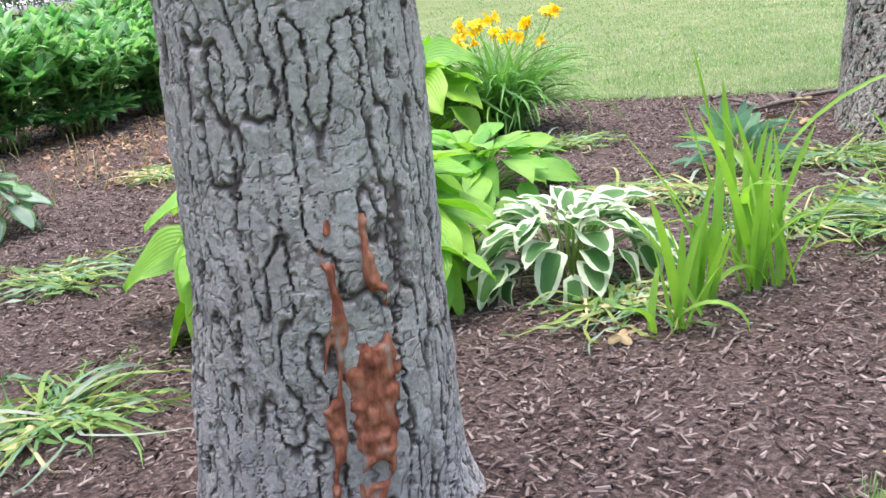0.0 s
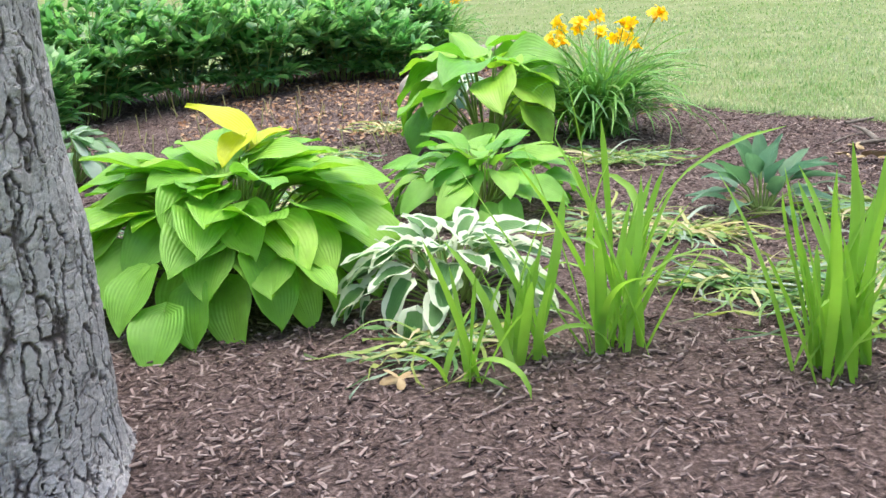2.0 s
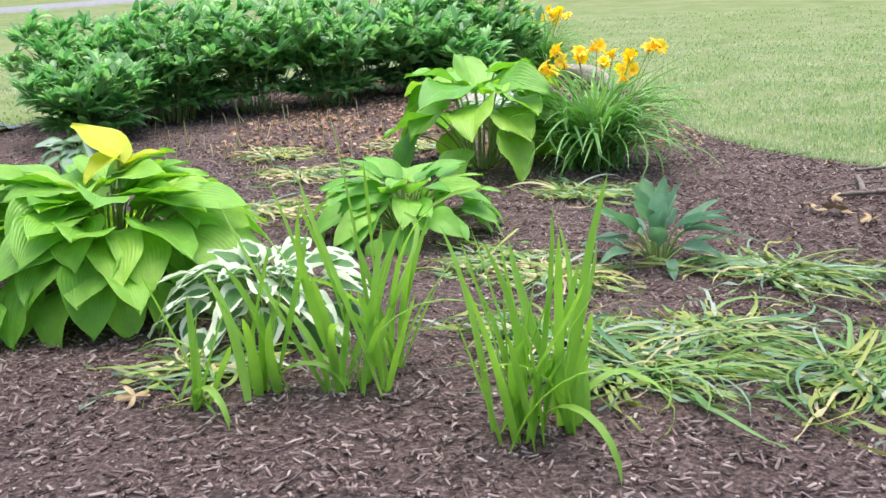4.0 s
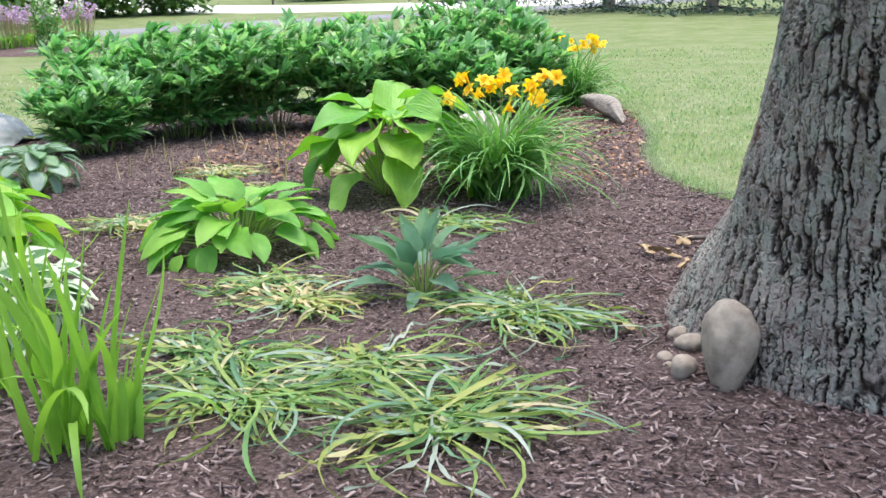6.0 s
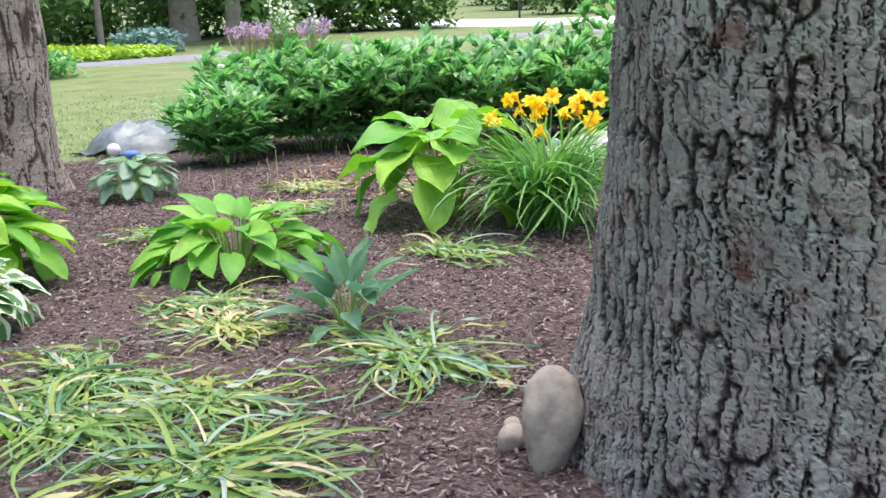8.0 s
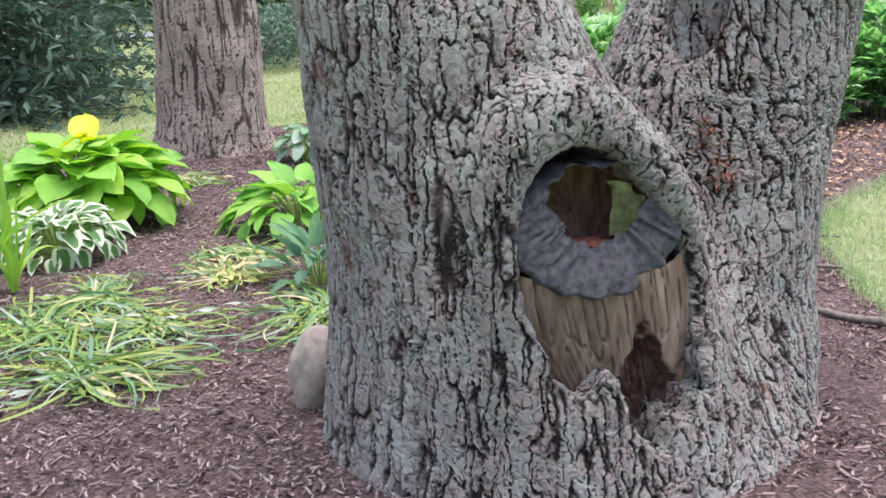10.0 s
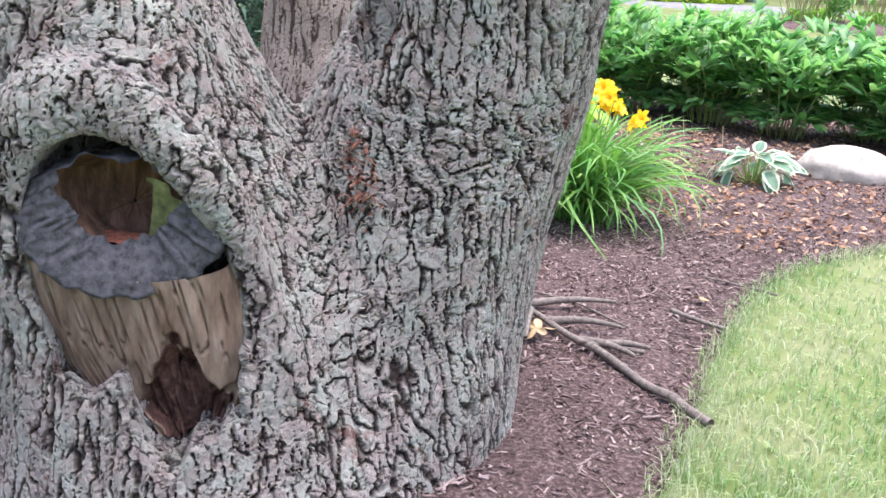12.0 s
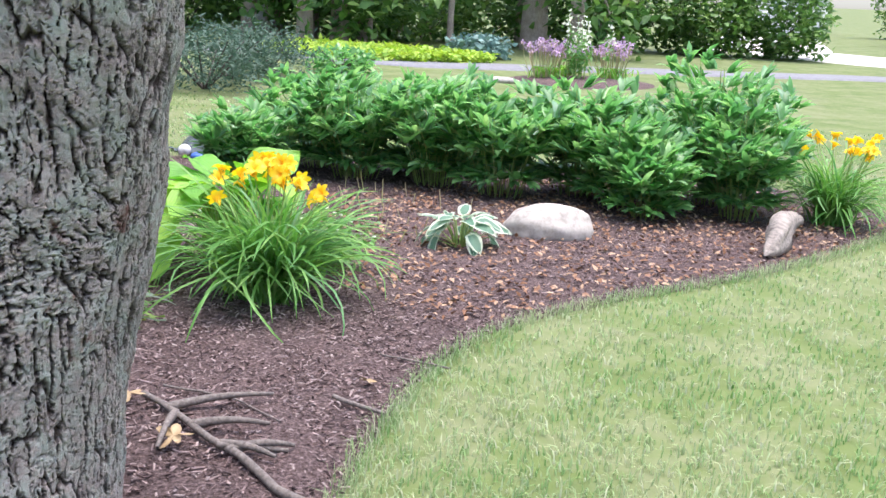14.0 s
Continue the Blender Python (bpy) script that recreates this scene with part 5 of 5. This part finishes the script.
def shrub(name, x, y, rad, ht, count, size, mat, label, category="shrub", aspect=0.5, group=""):
    z0 = float(ground_z(x, y))
    ob = thing(name, x, y, label, category, group, z=z0)
    s = Soup()
    leaf_cloud(s, np.array([0, 0, ht * 0.45]), (rad, rad, ht * 0.62), count, size, aspect, 0.35)
    v = s.v[0]
    keep = np.repeat(v.reshape(-1, 5, 3)[:, :, 2].min(1) > -0.02, 5)
    vv = v.reshape(-1, 5, 3)
    vv[:, :, 2] = np.maximum(vv[:, :, 2], 0.0)
    st = Soup()
    for k in range(9):
        a = k * 2.4
        st.add(*tube([(0, 0, -0.03), (math.cos(a) * rad * 0.3, math.sin(a) * rad * 0.3, ht * 0.4), (math.cos(a) * rad * 0.6, math.sin(a) * rad * 0.6, ht * 0.8)], [0.03, 0.02, 0.008], 5))
    part("stem", st.mesh("stem", DARKPOST), ob)
    part("foliage", s.mesh("foliage", mat), ob)


# blue-green pines behind the big trunk, low spreading juniper behind the peonies
conifer(-10.5, 6.3, 6.5, 2.6, 201, "dark blue-green pine with drooping boughs", 17, 12, 0.2, 4.5)
conifer(-14.0, 8.6, 7.0, 2.8, 202, "dark blue-green pine with drooping boughs", 16, 11, 0.2, 4.0)
conifer(-12.6, 3.2, 6.0, 2.4, 203, "dark blue-green pine with drooping boughs", 16, 11, 0.2, 4.0)
conifer(-7.6, 2.2, 1.6, 0.75, 204, "young blue-green pine on the lawn", 10, 9, 0.1, 2.0)
for k, (x, y, rd, h) in enumerate([(-14.5, 13.2, 1.9, 1.35), (-16.5, 14.8, 1.9, 1.5), (-17.8, 16.4, 1.7, 1.3)]):
    shrub("juniper", x, y, rd, h, 2600, 0.16, NEEDLE, "low spreading blue-green juniper", "shrub", 0.3, "junipers")
shrub("dark_hosta", -18.3, 19.2, 1.25, 0.75, 800, 0.22, PEONY, "dark green leafy mound by the drive", "shrub", 0.5)
shrub("blue_hosta_far", -23.2, 28.6, 1.5, 0.95, 900, 0.26, BLUELEAF, "large blue-green hosta by the drive", "hosta", 0.7)


def ground_cover(pts, label):
    loop = smooth_loop(pts, 6)
    lo, hi = loop.min(0), loop.max(0)
    c = 9000
    x, y = rs.uniform(lo[0], hi[0], c), rs.uniform(lo[1], hi[1], c)
    k = inside(x, y, loop)
    s = Soup()
    leaf_batch(s, np.stack([x[k], y[k], ground_z(x[k], y[k]) + rs.uniform(0.05, 0.35, k.sum())], 1), 0.26, 0.55, 0.4)
    ob = new("ground_cover", s.mesh("ground_cover", COVERLEAF))
    tagged(ob, label, "ground cover", kind="stuff")


ground_cover([(-22.2, 21.8), (-20.6, 26.8), (-22.5, 27.5), (-25.5, 26.5), (-28, 23), (-25, 20)], "low bright green ground cover beyond the drive")


def island_bed():
    c = np.array([-14.6, 25.2])
    a = np.linspace(0, 6.283, 40, endpoint=False)
    V = [np.stack([c[0] + np.cos(a) * 2.1 * k, c[1] + np.sin(a) * 2.4 * k, ground_z(c[0] + np.cos(a) * 2.1 * k, c[1] + np.sin(a) * 2.4 * k) + (0.14 * (1 - k * k) - (0.04 if k == 1 else -0.02))], 1) for k in (1, 0.97, 0.7, 0.4, 0.05)]
    ob = new("island_bed", make_mesh("island_bed", np.concatenate(V), grid_faces(40, 5, True), MULCH))
    tagged(ob, "small mulched island bed in the lawn", "mulch", kind="structure")
    for k, (dx, dy, n, h, mat) in enumerate([(-0.6, -0.9, 40, 0.95, PURPLE), (0.2, 1.2, 40, 0.95, PURPLE), (-1.0, 0.3, 26, 0.8, PURPLE)]):
        x, y = c + (dx, dy)
        pl = thing("allium", x, y, "clump of tall faded purple flower heads", "flower", "purple flower clumps", z=float(ground_z(x, y)) + 0.1)
        s, t = Soup(), Soup()
        for i in range(n):
            p = np.array([*(rs.normal(0, 0.35, 2)), h * rs.uniform(0.75, 1.15)])
            s.add(*tube([p * (0.6, 0.6, 0), p * (0.9, 0.9, 0.6), p], 0.012, 4))
            leaf_batch(t, p + rs.normal(0, 0.05, (14, 3)), 0.09, 0.6, 1.5)
        lv = Soup()
        for i in range(60):
            lv.add(*strap((rs.normal(0, 0.25), rs.normal(0, 0.25), 0), rs.uniform(0, 6.28), 0.6, 0.04, 1.3, 1.6, 5))
        part("stem", s.mesh("stem", STRAWLEAF), pl)
        part("flower_head", t.mesh("flower_head", mat), pl)
        part("foliage", lv.mesh("foliage", IRIS), pl)
    x, y = c + (0.3, -0.1)
    pl = thing("foxglove", x, y, "tall green spires with white flowers", "flower", z=float(ground_z(x, y)) + 0.1)
    s, t, fl_ = Soup(), Soup(), Soup()
    for i in range(9):
        b = rs.normal(0, 0.25, 2)
        h = rs.uniform(1.3, 2.0)
        s.add(*tube([(b[0], b[1], 0), (b[0] * 1.2, b[1] * 1.2, h)], [0.018, 0.006], 5))
        zz = rs.uniform(0.1, 0.75, 40) * h
        leaf_batch(t, np.stack([b[0] + rs.normal(0, 0.09, 40), b[1] + rs.normal(0, 0.09, 40), zz], 1), 0.2, 0.35, 0.9)
        zz = rs.uniform(0.62, 1.0, 16) * h
        leaf_batch(fl_, np.stack([b[0] * 1.1 + rs.normal(0, 0.05, 16), b[1] * 1.1 + rs.normal(0, 0.05, 16), zz], 1), 0.11, 0.9, 1.0)
    part("stem", s.mesh("stem", STEM), pl)
    part("foliage", t.mesh("foliage", LILYLEAF), pl)
    part("flower_head", fl_.mesh("flower_head", WHITE_PETAL), pl)
    stone("flat_rock", -15.2, 22.6, float(ground_z(-15.2, 22.6)) + 0.05, (0.5, 0.3, 0.12), BOULDER, "flat pale rock in the lawn", 33, (0, 0, 20), 0.15, "rock", sub=3)


island_bed()

# woods behind the drive
W = np.random.RandomState(5)
forest_tree(-27.5, 35.6, 13, 3.6, 301, "tall woodland trunk beside the drive", trunk_r=0.55, low=0.45)
forest_tree(-29.0, 43.0, 13, 3.6, 302, "leaning brown woodland trunk", trunk_r=0.38, low=0.45, lean=0.08)
forest_tree(-28.0, 31.0, 11, 3.0, 303, "slender pale woodland trunk", trunk_r=0.13, low=0.5)
forest_tree(-36.0, 26.5, 14, 3.6, 304, "pale straight woodland trunk", trunk_r=0.5, low=0.45, bark=BARK1)
for k in range(30):
    a = radians(W.uniform(131, 178))
    d = W.uniform(40, 58)
    forest_tree(4 + math.cos(a) * d, 4 + math.sin(a) * d, W.uniform(11, 17), W.uniform(3.4, 4.6), 310 + k, trunk_r=0.3, low=0.05, count=1700, size=0.55)
for k in range(14):
    a = radians(131 + k * 3.5)
    d = W.uniform(46, 50)
    shrub("understorey_bush", 4 + math.cos(a) * d, 4 + math.sin(a) * d, 3.4, W.uniform(2.6, 4.2), 1300, 0.42, WOODLEAF, "dense dark green bush at the wood's edge", "bush", 0.6, "bushes at the wood's edge")
for k, (x, y, h) in enumerate([(-21.5, 46.0, 4.5), (-24.0, 43.5, 4.2), (-18.5, 62, 6.5), (-12.0, 66, 6.5), (-26, 72, 7), (-30, 84, 9), (-23, 86, 9), (-36, 88, 9), (-16, 84, 9)]):
    shrub("bush", x, y, 3.0, h, 4200, 0.36, WOODLEAF, "rounded green bush near the road", "bush", 0.6, "bushes near the road")
# conifer row across the far lawn
for k, (x, y) in enumerate([(-4.6, 41.5), (0.5, 43.0), (4.5, 40.0), (8.5, 37.5), (12.5, 35.5), (17.0, 33.5), (22, 31), (27, 28)]):
    conifer(x, y, 9.0, 3.2, 400 + k, "large conifer in a row across the lawn", 15, 10, 0.25, 2.4)
# trees all round the garden, behind the walker
for k in range(16):
    a = radians(-170 + k * 13.5)
    d = W.uniform(26, 38)
    forest_tree(2 + math.cos(a) * d, 2 + math.sin(a) * d, W.uniform(9, 13), W.uniform(3, 4), 500 + k, trunk_r=0.28, low=0.1, count=700, size=0.7)


def mailbox(x, y, pale):
    z0 = float(ground_z(x, y))
    ob = thing("mailbox", x, y, "white mailbox on a post" if pale else "mailbox on a dark post", "mailbox", z=z0)
    part("post", make_mesh("post", *tube([(0, 0, -0.1), (0, 0, 0.6), (0, 0, 1.05)], 0.07, 4), WHITE if pale else DARKPOST), ob)
    a = np.linspace(0, np.pi, 9)
    sec = np.concatenate([[(-0.12, 0.0)], np.stack([-0.12 * np.cos(a), 0.12 + 0.1 * np.sin(a)], 1), [(0.12, 0.0)]])
    V = np.concatenate([np.column_stack([np.full(11, yy), sec[:, 0] * s_, 1.05 + sec[:, 1] * s_]) for yy, s_ in ((-0.26, 0.02), (-0.26, 1), (0.26, 1), (0.26, 0.02))])
    part("box", make_mesh("box", V, grid_faces(11, 4, True), WHITE), ob)


mailbox(-19.6, 56.5, False)
mailbox(-37.8, 71.5, True)


def house(x, y):
    z0 = float(ground_z(x, y))
    ob = thing("house", x, y, "white house far beyond the road", "house", z=z0 - 0.3, rz=25)
    bm = bmesh.new()
    bmesh.ops.create_cube(bm, size=1, matrix=Matrix.Translation((0, 0, 2.0)) @ Matrix.Diagonal((9, 6, 4, 1)))
    bmesh.ops.bevel(bm, geom=bm.edges[:], offset=0.03, segments=1)
    me = bpy.data.meshes.new("wall"); bm.to_mesh(me); bm.free(); me.materials.append(WHITE)
    part("wall", me, ob)
    V = [(-4.9, -3.4, 3.95), (4.9, -3.4, 3.95), (4.9, 0, 6.2), (-4.9, 0, 6.2), (-4.9, 3.4, 3.95), (4.9, 3.4, 3.95), (-4.9, -3.4, 3.8), (4.9, -3.4, 3.8), (-4.9, 3.4, 3.8), (4.9, 3.4, 3.8)]
    part("roof", make_mesh("roof", V, [(0, 1, 2, 3), (3, 2, 5, 4), (6, 7, 1, 0), (4, 5, 9, 8), (0, 3, 4), (1, 5, 2), (6, 8, 9, 7)], DARKPOST, False), ob)


house(-50, 90)
